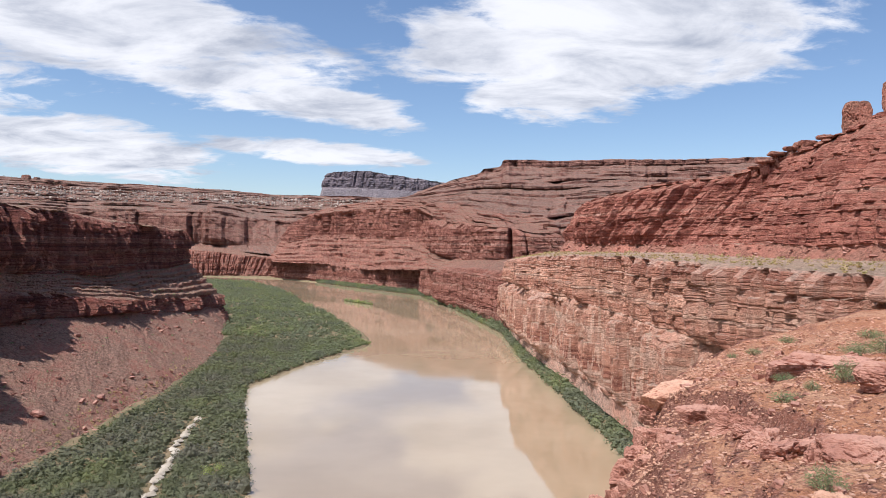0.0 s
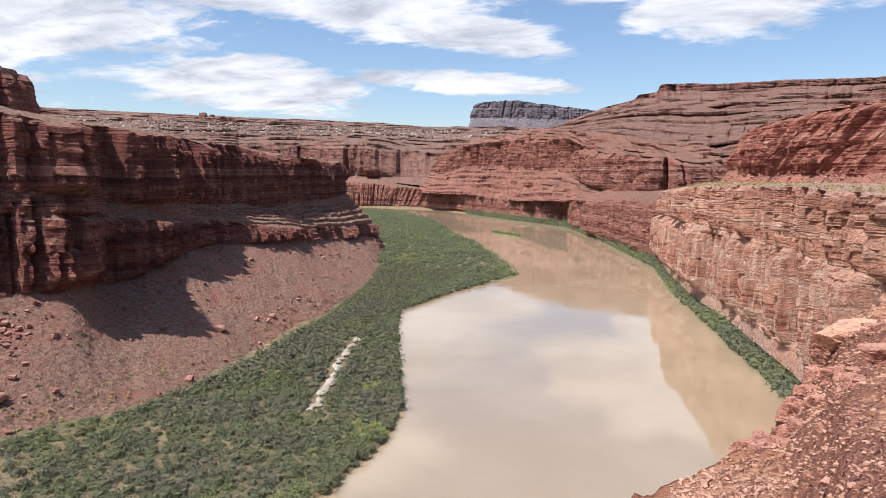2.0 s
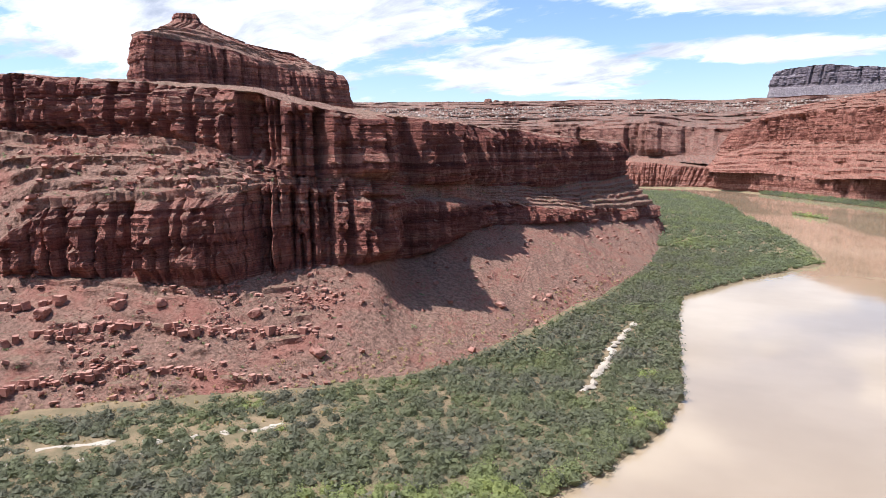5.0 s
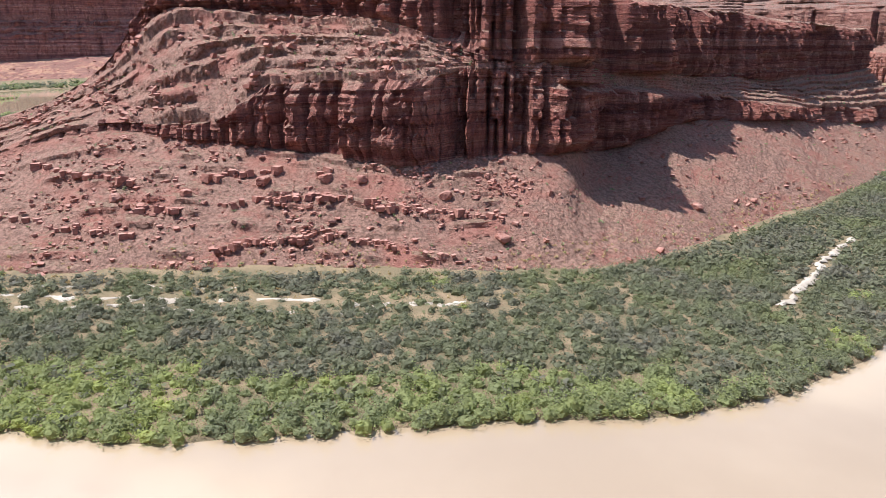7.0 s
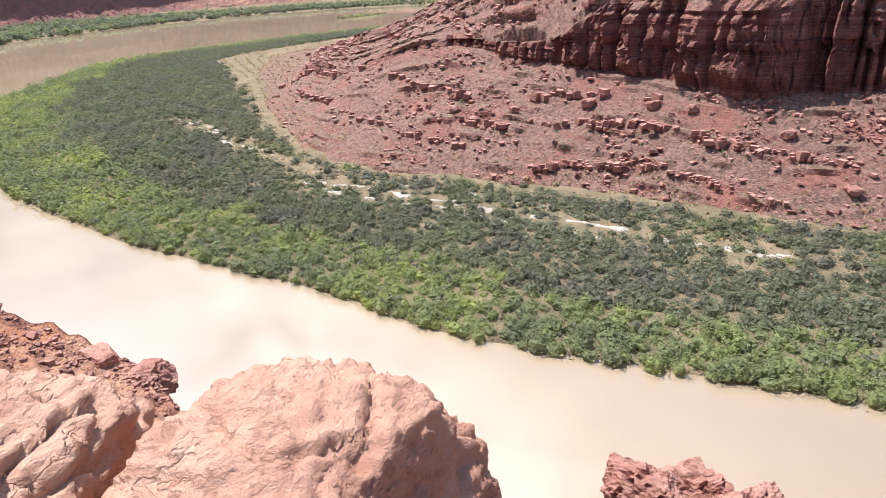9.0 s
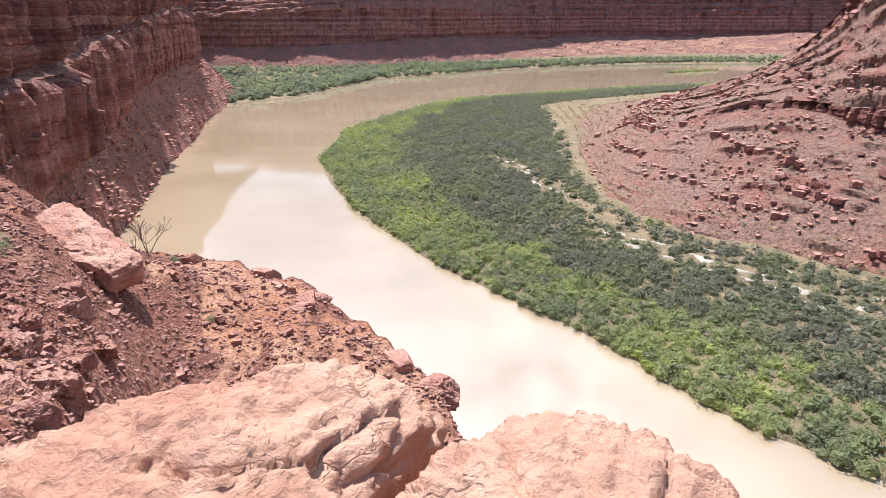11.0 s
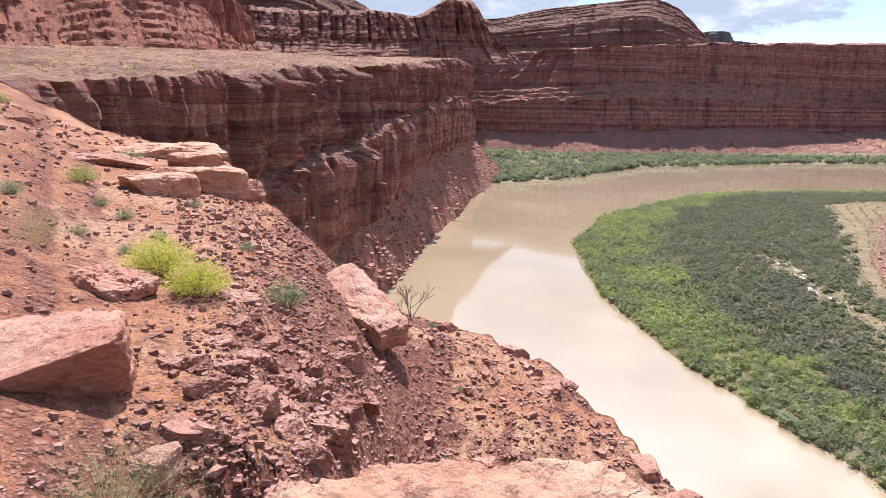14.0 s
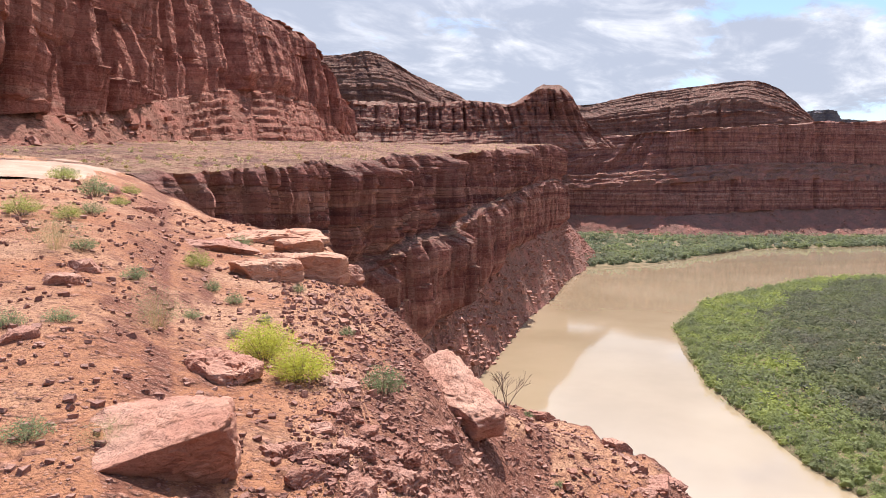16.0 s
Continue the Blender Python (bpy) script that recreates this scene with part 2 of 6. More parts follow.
ROCK_DARK = rock_material("dark_red_bedded_sandstone", (0.17, 0.066, 0.058), (0.42, 0.152, 0.112), (0.55, 0.24, 0.172), (0.62, 0.36, 0.27),
                          (0.335, 0.20, 0.145), (0.34, 0.25, 0.165))
# talus darker than ROCK_DARK's: its own dark red, plus shade put into the colour
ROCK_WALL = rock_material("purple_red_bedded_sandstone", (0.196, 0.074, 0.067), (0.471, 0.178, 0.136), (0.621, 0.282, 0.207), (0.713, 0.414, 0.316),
                          (0.29, 0.155, 0.12), (0.58, 0.36, 0.22), 0.45, 0.5, 1.0, 1.0, 0.55)
ROCK_ORANGE = rock_material("orange_sandstone", (0.31, 0.12, 0.083), (0.66, 0.31, 0.205), (0.78, 0.44, 0.305), (0.84, 0.61, 0.46),
                            (0.52, 0.33, 0.245), (0.46, 0.36, 0.25), 0.30, 0.35, 1.0, 1.0, 0.8, 0.4)
ROCK_RED = rock_material("red_sandstone", (0.286, 0.095, 0.070), (0.562, 0.212, 0.148), (0.668, 0.292, 0.207), (0.731, 0.424, 0.307),
                         (0.36, 0.172, 0.12), (0.42, 0.30, 0.21))
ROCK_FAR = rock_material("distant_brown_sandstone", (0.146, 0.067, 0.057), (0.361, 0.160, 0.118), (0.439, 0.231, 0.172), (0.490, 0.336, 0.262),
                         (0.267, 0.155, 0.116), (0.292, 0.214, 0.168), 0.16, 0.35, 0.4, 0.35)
# blue-grey of the air before the far mesas, put into their rock colour
ROCK_HAZE = rock_material("haze_tinted_sandstone", (0.19, 0.155, 0.18), (0.25, 0.20, 0.22), (0.31, 0.25, 0.265), (0.35, 0.29, 0.30),
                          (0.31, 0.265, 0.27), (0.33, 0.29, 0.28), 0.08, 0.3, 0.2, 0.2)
ROCK_RUST = rock_material("rust_brown_sandstone", (0.21, 0.078, 0.058), (0.43, 0.175, 0.125), (0.53, 0.245, 0.18), (0.60, 0.36, 0.27),
                          (0.29, 0.15, 0.108), (0.30, 0.20, 0.14), 0.40, 0.5, 0.7, 0.7)


def water_material():
    m, n = material("muddy_river_water")
    p = n.position()
    big = n.noise(n.stretch(p, 0.02, 0.02, 0.02), 1.0, 4.0)
    col = n.mix(n.ramp01(big, 0.35, 0.65), (0.34, 0.252, 0.155), (0.39, 0.295, 0.187))
    small = n.noise(n.stretch(p, 0.5, 0.5, 0.5), 1.0, 3.0, 0.5)
    swirl = n.noise(n.stretch(p, 0.08, 0.08, 0.08), 1.0, 3.0, 0.5, 1.0)
    pr = n.finish(col, 0.05, n.math("ADD", n.math("MULTIPLY", small, 0.25), swirl), 0.06, 0.35, 1.0)
    pr.inputs["IOR"].default_value = 1.6
    return m


WATER = water_material()


def soil_material(name, a, b, c, scale=1.0, bump=0.05):
    m, n = material(name)
    p = n.position()
    v = n.noise(n.stretch(p, 0.6, 0.6, 0.6), scale, 6.0, 0.6)
    g = n.noise(n.stretch(p, 9, 9, 9), scale, 5.0, 0.7)
    col = n.mix(n.ramp01(v, 0.38, 0.62), a, b)
    col = n.mix(n.ramp01(g, 0.5, 0.75, 0.0, 0.7), col, c)
    n.finish(col, 0.97, n.math("ADD", g, n.math("MULTIPLY", v, 2.0)), 0.8, bump, 0.1)
    return m


SILT = soil_material("pale_silt", (0.16, 0.14, 0.085), (0.26, 0.21, 0.13), (0.10, 0.10, 0.055), 0.2, 0.2)
SAND = soil_material("white_river_sand", (0.383, 0.325, 0.251), (0.457, 0.399, 0.318), (0.295, 0.251, 0.177), 0.3, 0.1)


def dirt_material():
    """Red dirt full of small stones."""
    m, n = material("red_stony_dirt")
    p = n.position()
    big = n.noise(n.stretch(p, 0.5, 0.5, 0.5), 1.0, 5.0, 0.6)
    mid = n.noise(n.stretch(p, 7, 7, 7), 1.0, 6.0, 0.72)
    fine = n.noise(n.stretch(p, 55, 55, 55), 1.0, 4.0, 0.7)
    col = n.mix(n.ramp01(big, 0.36, 0.64), (0.445, 0.197, 0.104), (0.56, 0.315, 0.19))
    col = n.mix(n.ramp01(mid, 0.52, 0.66, 0.0, 0.6), col, (0.23, 0.098, 0.066))
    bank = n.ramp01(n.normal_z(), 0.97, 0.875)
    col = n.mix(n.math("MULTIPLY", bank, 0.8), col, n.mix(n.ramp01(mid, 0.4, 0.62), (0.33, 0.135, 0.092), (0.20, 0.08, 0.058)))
    h = n.math("ADD", n.math("MULTIPLY", mid, 1.4), n.math("MULTIPLY", fine, 0.25))
    for scale, share in ((6.5, 0.10), (15.0, 0.22), (34.0, 0.35)):
        near = n.voronoi(p, scale, "F1", "Distance")
        cell = n.voronoi(p, scale, "F1", "Color")
        s = n.add("ShaderNodeSeparateColor")
        n.link(cell, s.inputs[0])
        there = n.ramp01(n.math("ADD", s.outputs[0], n.math("MULTIPLY", bank, 0.5)), 1 - share - 0.02, 1 - share + 0.02)
        dome = n.math("MULTIPLY", n.ramp01(near, 0.55, 0.18), there)
        stone = n.mix(s.outputs[1], (0.25, 0.108, 0.076), (0.50, 0.275, 0.20))
        # dark rim: the gap shadow round each stone, put into the colour
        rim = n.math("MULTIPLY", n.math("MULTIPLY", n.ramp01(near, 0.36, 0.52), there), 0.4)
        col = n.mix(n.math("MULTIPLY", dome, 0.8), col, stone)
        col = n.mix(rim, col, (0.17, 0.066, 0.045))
        h = n.math("ADD", h, n.math("MULTIPLY", dome, 7.0 / scale))
    n.finish(col, 0.97, h, 0.9, 0.09, 0.1)
    return m


DIRT = dirt_material()
UNDERGROWTH = soil_material("weedy_silt", (0.18, 0.143, 0.082), (0.265, 0.193, 0.114), (0.125, 0.115, 0.062), 0.3, 0.3)


def stone_material(name, a, b, dark, stain, scale=1.0):
    """Weathered sandstone seen from near: pale dusty tops, pits, cracks and lichen-dark stains."""
    m, n = material(name)
    p = n.position()
    big = n.noise(n.stretch(p, 1.1, 1.1, 2.2), scale, 5.0, 0.6)
    mid = n.noise(n.stretch(p, 5, 5, 9), scale, 6.0, 0.7)
    pit = n.voronoi(n.stretch(p, 1, 1, 1.6), 26 * scale)
    fine = n.noise(p, 60 * scale, 5.0, 0.75)
    warp = n.noise(n.stretch(p, 3, 3, 4), scale, 4.0, 0.6)
    jog = n.add("ShaderNodeVectorMath")
    jog.operation = "MULTIPLY_ADD"
    n.link(warp, jog.inputs[0])
    jog.inputs[1].default_value = (0.5, 0.5, 0.3)
    n.link(p, jog.inputs[2])
    split = n.voronoi(jog.outputs[0], 3.2 * scale, "DISTANCE_TO_EDGE")
    crack = n.ramp01(split, 0.022, 0.0, 0.0, 1.0)
    crack = n.math("MULTIPLY", crack, n.ramp01(big, 0.52, 0.62))
    col = n.mix(n.ramp01(big, 0.36, 0.64), a, b)
    col = n.mix(n.ramp01(mid, 0.53, 0.66, 0.0, 0.75), col, dark)
    col = n.mix(n.ramp01(mid, 0.42, 0.30, 0.0, 0.5), col, stain)
    col = n.mix(n.ramp01(fine, 0.55, 0.75, 0.0, 0.45), col, tuple(c * 0.6 for c in dark))
    up = n.ramp01(n.normal_z(), 0.35, 0.9)
    col = n.mix(n.math("MULTIPLY", up, n.ramp01(big, 0.3, 0.7, 0.1, 0.55)), col, stain)
    h = n.math("ADD", n.math("MULTIPLY", mid, 1.0), n.math("MULTIPLY", fine, 0.22))
    h = n.math("SUBTRACT", n.math("ADD", h, n.math("MULTIPLY", big, 1.2)), n.math("MULTIPLY", crack, 0.15))
    n.finish(col, 0.93, n.math("ADD", h, n.math("MULTIPLY", pit, 0.14)), 1.0, 0.07, 0.15)
    return m


STONE_PALE = stone_material("pale_pink_sandstone", (0.50, 0.238, 0.15), (0.605, 0.33, 0.216), (0.30, 0.118, 0.078), (0.67, 0.42, 0.29))
STONE_ROSE = stone_material("rose_sandstone", (0.460, 0.201, 0.132), (0.575, 0.293, 0.201), (0.276, 0.109, 0.078), (0.655, 0.402, 0.293))
STONE_RED = stone_material("red_brown_sandstone", (0.37, 0.165, 0.115), (0.48, 0.24, 0.17), (0.21, 0.088, 0.066), (0.58, 0.345, 0.255))
GRAVEL = stone_material("red_gravel", (0.26, 0.122, 0.092), (0.38, 0.202, 0.152), (0.15, 0.066, 0.05), (0.47, 0.28, 0.215), 0.5)
GRAVEL_ORANGE = stone_material("orange_gravel", (0.40, 0.19, 0.115), (0.53, 0.30, 0.20), (0.22, 0.095, 0.062), (0.60, 0.39, 0.28), 0.5)


def leaf_material(name, a, b, c, scale=0.25):
    m, n = material(name)
    p = n.position()
    v = n.noise(n.stretch(p, scale, scale, scale * 0.3), 1.0, 3.0, 0.6)
    own = n.add("ShaderNodeAttribute")
    own.attribute_name = "tone"
    v = n.math("ADD", n.math("MULTIPLY", v, 0.85), n.math("MULTIPLY", own.outputs["Fac"], 0.16))
    col = n.colours(v, [(0.36, a), (0.52, b), (0.68, c)])
    r = n.tree.nodes.new("ShaderNodeNewGeometry").outputs["Random Per Island"]
    col = n.mix(n.math("MULTIPLY", r, 0.35), col, tuple(x * 0.5 for x in a))
    pr = n.finish(col, 0.7, None, spec=0.2)
    t = n.add("ShaderNodeBsdfTranslucent")
    n.put(t.inputs[0], col)
    mx = n.add("ShaderNodeMixShader")
    mx.inputs[0].default_value = 0.45
    n.link(pr.outputs[0], mx.inputs[1])
    n.link(t.outputs[0], mx.inputs[2])
    out = [x for x in n.tree.nodes if x.type == "OUTPUT_MATERIAL"][0]
    n.link(mx.outputs[0], out.inputs[0])
    return m


LEAF_GREY = leaf_material("grey_green_tamarisk", (0.209, 0.198, 0.141), (0.198, 0.209, 0.114), (0.232, 0.251, 0.106), 0.05)
LEAF_GREEN = leaf_material("fresh_green_willow", (0.240, 0.259, 0.134), (0.317, 0.350, 0.125), (0.461, 0.499, 0.120), 0.04)
LEAF_FAR = leaf_material("olive_green_thicket", (0.20, 0.212, 0.137), (0.23, 0.255, 0.13), (0.30, 0.33, 0.125), 0.03)

LEAF_YELLOW = leaf_material("yellow_rabbitbrush", (0.50, 0.50, 0.08), (0.66, 0.66, 0.11), (0.74, 0.70, 0.17), 6.0)
LEAF_SAGE = leaf_material("dusty_green_saltbush", (0.22, 0.27, 0.13), (0.31, 0.37, 0.17), (0.40, 0.44, 0.20), 6.0)
LEAF_DRY = leaf_material("dry_straw_grass", (0.48, 0.34, 0.15), (0.55, 0.42, 0.20), (0.44, 0.41, 0.17), 0.3)
LEAF_OLIVE = leaf_material("yellow_green_brush", (0.34, 0.36, 0.10), (0.45, 0.48, 0.13), (0.52, 0.54, 0.17), 6.0)
TRACK = soil_material("pale_dirt_track", (0.42, 0.255, 0.18), (0.52, 0.345, 0.255), (0.33, 0.18, 0.13), 0.6, 0.05)
TWIG = soil_material("grey_brown_twigs", (0.20, 0.14, 0.10), (0.28, 0.20, 0.15), (0.12, 0.08, 0.06), 8.0, 0.004)

# ---- mesh helpers ----
RNG = np.random.default_rng(11)


def hash3(i, j, k, seed):
    h = (i * 374761393 + j * 668265263 + k * 2147483647 + seed * 974634777) & 0xFFFFFFFF
    h = ((h ^ (h >> 13)) * 1274126177) & 0xFFFFFFFF
    h = ((h ^ (h >> 16)) * 2246822519) & 0xFFFFFFFF
    return ((h ^ (h >> 15)) & 0xFFFFFF) / float(0xFFFFFF)


def vnoise(x, y, z, seed=0):
    """Smooth value noise, 0 to 1, for arrays."""
    xi, yi, zi = (np.floor(a).astype(np.int64) for a in (x, y, z))
    fx, fy, fz = x - xi, y - yi, z - zi
    fx, fy, fz = (f * f * (3 - 2 * f) for f in (fx, fy, fz))
    out = 0.0
    for a, wa in ((0, 1 - fx), (1, fx)):
        for b, wb in ((0, 1 - fy), (1, fy)):
            for c, wc in ((0, 1 - fz), (1, fz)):
                out = out + wa * wb * wc * hash3(xi + a, yi + b, zi + c, seed)
    return out


def fbm(x, y, z, octaves=4, seed=0, gain=0.5):
    out, amp, tot = 0.0, 1.0, 0.0
    for o in range(octaves):
        out = out + amp * (vnoise(x * 2 ** o, y * 2 ** o, z * 2 ** o, seed + o * 17) - 0.5)
        tot, amp = tot + amp, amp * gain
    return out / tot * 2  # about -1 to 1


def raw_mesh(name, verts, faces, mat, smooth=False):
    """A mesh from arrays; faces all of one length."""
    me = bpy.data.meshes.new(name)
    verts, faces = np.asarray(verts, dtype=np.float32), np.asarray(faces, dtype=np.int32)
    me.vertices.add(len(verts))
    me.vertices.foreach_set("co", verts.ravel())
    k = faces.shape[1]
    me.loops.add(faces.size)
    me.loops.foreach_set("vertex_index", faces.ravel())
    me.polygons.add(len(faces))
    me.polygons.foreach_set("loop_start", np.arange(0, faces.size, k, dtype=np.int32))
    me.update(calc_edges=True)
    me.polygons.foreach_set("use_smooth", np.full(len(faces), smooth, dtype=bool))
    me.materials.append(mat)
    return me


def grid_faces(nu, nv, flip=False):
    i = np.arange((nu - 1) * (nv - 1))
    a = (i // (nv - 1)) * nv + i % (nv - 1)
    f = np.stack([a, a + 1, a + nv + 1, a + nv], 1)
    return f[:, ::-1] if flip else f


def spline(cols, t):
    """Smooth values at station numbers t of the columns given at 0, 1, 2, ... (monotone cubic by finite slopes)."""
    cols = np.asarray(cols, dtype=float)
    i = np.clip(np.floor(t).astype(int), 0, len(cols) - 2)
    u = (t - i)[:, None]
    d = np.diff(cols, axis=0)
    m = np.zeros_like(cols)
    m[1:-1] = np.where(d[1:] * d[:-1] > 0, 2 * d[1:] * d[:-1] / np.where(np.abs(d[1:] + d[:-1]) < 1e-9, 1, d[1:] + d[:-1]), 0)
    m[0], m[-1] = d[0], d[-1]
    return ((2 * u ** 3 - 3 * u ** 2 + 1) * cols[i] + (u ** 3 - 2 * u ** 2 + u) * m[i]
            + (-2 * u ** 3 + 3 * u ** 2) * cols[i + 1] + (u ** 3 - u ** 2) * m[i + 1])


def beds_of(z, lo, hi, seed):
    """The number of the bed at each height and the place within it, 0 to 1; beds lo to hi metres thick."""
    g = np.random.default_rng(seed)
    edges = np.cumsum(g.uniform(lo, hi, int(900 / lo))) - 60.0
    i = np.clip(np.searchsorted(edges, z) - 1, 0, len(edges) - 2)
    return i.astype(np.int64), (z - edges[i]) / (edges[i + 1] - edges[i])


def joints(s, bed, width, seed):
    """Upright joints: blocks of uneven width and depth along s, with narrow clefts, offset from bed to bed."""
    q = s / width + 1.4 * vnoise(s / width / 2.3, bed * 3.7, s * 0, seed + 5) + 7.3 * hash3(bed, bed * 0, bed * 0, seed)
    c = np.floor(q).astype(np.int64)
    f = q - c
    depth = hash3(c, bed, c * 0, seed + 1)
    return depth * 1.2 - 0.6 - 1.5 * np.abs(2 * f - 1) ** 9 + 0.40 * (1 - np.abs(2 * f - 1) ** 2)


GRIDS = {}


def loft(name, rails, kinds, mat, step=1.2, vstep=1.0, joint=(9.0, 2.2), amp=(1.6, 0.7), strata=(2.2, 0.7), rough=0.8, seed=1, beds=10, bay=(30.0, 4.0), clefts=(), ledgy=-999, ribs=(), massive=()):
    """A land form between rails, each a list of (azimuth, distance, height) from below to above. kinds, one for each strip between
    two rails: cliff, ledges, broken, scree or top; broken strips are ledged below the azimuth ledgy. clefts: azimuth, half width and depth in metres of deep recesses;
    ribs: azimuth, half width and depth of buttresses that stand out. massive: strips of thick, little bedded rock."""
    R = []
    for r in rails:
        R.append(np.array([(*polar(a, d), z) for a, d, z in r]))
    n = len(R[0])
    mid = sum(R) / len(R)
    dense = np.linspace(0, n - 1, n * 40)
    path = spline(mid, dense)
    L = np.concatenate([[0], np.cumsum(np.linalg.norm(np.diff(path, axis=0), axis=1))])
    nu = max(8, int(L[-1] / step))
    s = np.linspace(0, L[-1], nu)
    t = np.interp(s, L, dense)
    C = [spline(r, t) for r in R]
    rows, info, strip = [], [], []
    patch = np.clip(0.5 + 1.6 * fbm(s / 28, s * 0, s * 0, 3, seed + 33), 0, 1)
    patch = np.maximum(patch, np.clip(ledgy - np.degrees(np.arctan2(-C[len(C) // 2][:, 0], C[len(C) // 2][:, 1])), 0, 4) / 4)
    az_mid = np.degrees(np.arctan2(-C[len(C) // 2][:, 0], C[len(C) // 2][:, 1]))
    low = np.clip(0.45 + 1.8 * fbm(s / 20, s * 0 + 3, s * 0, 3, seed + 35), 0, 1) * np.clip((az_mid - 44) / 5, 0, 1)
    every, per_strip = patch, beds if isinstance(beds, tuple) else (beds,) * len(kinds)
    for k, kind in enumerate(kinds):
        A, B = C[k], C[k + 1]
        beds = per_strip[k]
        patch = low if kind == "broken" and k == 0 and len(kinds) > 3 else every
        length = np.linalg.norm(B - A, axis=1).mean()
        nv = max(2, int(length / (vstep * {"cliff": 0.55, "ledges": 0.8, "broken": 1.0 if k == 0 else 0.7}.get(kind, 1.8))))
        vs = np.linspace(0, 1, nv + 1)
        if k < len(kinds) - 1:
            vs = vs[:-1]
        for v in vs:
            hv = zv = v
            if kind in ("ledges", "broken"):
                q, rise = v * beds, 0.82 if kind == "broken" else 0.62
                i, f = math.floor(q), q - math.floor(q)
                wob = 0.30 + 0.35 * ((i * 0.618) % 1)
                if kind == "broken" and len(kinds) > 3:
                    patch = np.clip((0.1 if k == 0 else 0.8) + 2.0 * fbm(s / 11, s * 0 + i * 5.3, s * 0, 3, seed + 35), 0, 0.8 if k == 0 else 1.0)
                    patch = patch * np.clip((az_mid - 44) / 5, 0, 1) if k == 0 else np.maximum(patch, np.clip((ledgy - az_mid) / 4, 0, 1))
                hv = (i + max(0.0, (f - wob) / (1 - wob))) / beds
                zv = (i + (f / wob * rise if f < wob else rise + (1 - rise) * (f - wob) / (1 - wob))) / beds
            P = A.copy()
            if kind == "broken":
                hv, zv = v + (hv - v) * patch, v + (zv - v) * patch
                hv = hv + math.sin(math.pi * v) * (0.5 / beds if k else 0.2 / beds) * fbm(s / 6, s * 0 + v * 9, s * 0, 4, seed + 39, 0.6)
                P[:, :2] += (B - A)[:, :2] * hv[:, None]
            else:
                if kind == "ledges":
                    whole = np.clip(0.5 + 1.8 * fbm(s / (joint[0] * 2.5), s * 0 + i * 3.3, s * 0, 3, seed + 41), 0.05, 1.0)
                    hv, zv = v + (hv - v) * whole, v + (zv - v) * whole
                    fade = math.sin(math.pi * v)
                    zv = zv + fade * 0.45 / beds * fbm(s / (joint[0] * 5), s * 0 + i * 3.1, s * 0, 3, seed + 37)
                    hv = hv + fade * 0.7 / beds * fbm(s / (joint[0] * 2), s * 0 + i * 7.7, s * 0, 4, seed + 39, 0.6)
                    P[:, :2] += (B - A)[:, :2] * np.asarray(hv)[:, None]
                else:
                    P[:, :2] += (B - A)[:, :2] * hv
            P[:, 2] += (B - A)[:, 2] * zv
            rows.append(P)
            w = {"cliff": 1.0, "ledges": 0.5}.get(kind, 0.0)
            if kind == "cliff":
                w *= (0.35 + 0.65 * min(1.0, 6 * v + 0.1)) * min(1.0, 0.2 + 6 * (1 - v))
            w = np.full(nu, w)
            if kind == "cliff":
                w = w * np.clip((B - A)[:, 2] / (4.0 * strata[0]), 0.08, 1)
            if kind == "broken":
                pitch = np.degrees(np.arctan2((B - A)[:, 2], np.linalg.norm((B - A)[:, :2], axis=1)))
                w = (0.02 if k == 0 and len(kinds) > 3 else 0.12) + 0.7 * np.clip((pitch - 38) / 14, 0, 1)
            info.append(w)
            strip.append(k)
    V = np.stack(rows, 1)
    W = np.stack(info, 1)
    out = C[0][:, :2] - C[-1][:, :2]
    tan = np.gradient(C[len(C) // 2][:, :2], axis=0)
    half = max(3, int(6 / step))
    ker = np.ones(2 * half + 1) / (2 * half + 1)
    pad = np.pad(tan, ((half, half), (0, 0)), mode="edge")
    tan = np.stack([np.convolve(pad[:, i], ker, "valid") for i in (0, 1)], 1)
    nrm = np.stack([tan[:, 1], -tan[:, 0]], 1)
    nrm /= np.linalg.norm(nrm, axis=1, keepdims=True) + 1e-9
    nrm *= np.sign((nrm * out).sum(1, keepdims=True) + 1e-9)
    S = np.repeat(s[:, None], V.shape[1], 1) + seed * 311.0
    X, Y, Z = V[..., 0], V[..., 1], V[..., 2]
    dip = Z + 2.5 * fbm(S / 90, S * 0, S * 0, 2, seed)
    big, fb = beds_of(dip, strata[0] * 2.5, strata[0] * 6, seed)
    small, fs = beds_of(dip, strata[0] * 0.4, strata[0] * 1.3, seed + 1)
    K = np.repeat(np.array(strip)[None], nu, 0)
    D = amp[0] * joints(S, K * 5 + 1, joint[0], seed) + amp[1] * joints(S, big // 2 * 3 + 1, joint[1], seed + 9) + 0.5 * amp[1] * np.where(np.isin(K, massive), 0.3, 1.0) * joints(S, small // 2, joint[1] * 0.6, seed + 15)
    M = np.where(np.isin(K, massive), 0.4, 1.0)
    D = D * (1.25 - 0.25 * M)
    D = D + M * strata[1] * 1.1 * (hash3(big, big * 0, big * 0, seed + 2) - 0.5 - 0.5 * (fb - 0.5) - 0.9 * (1 - fb) ** 8)
    D = D + M * strata[1] * 0.8 * (hash3(small, small * 0, np.floor(S / (joint[0] * 1.3)).astype(np.int64), seed + 3) - 0.5 - 0.5 * (fs - 0.5))
    bays = np.abs(fbm(S / bay[0], Z / 220, S * 0, 3, seed + 3))
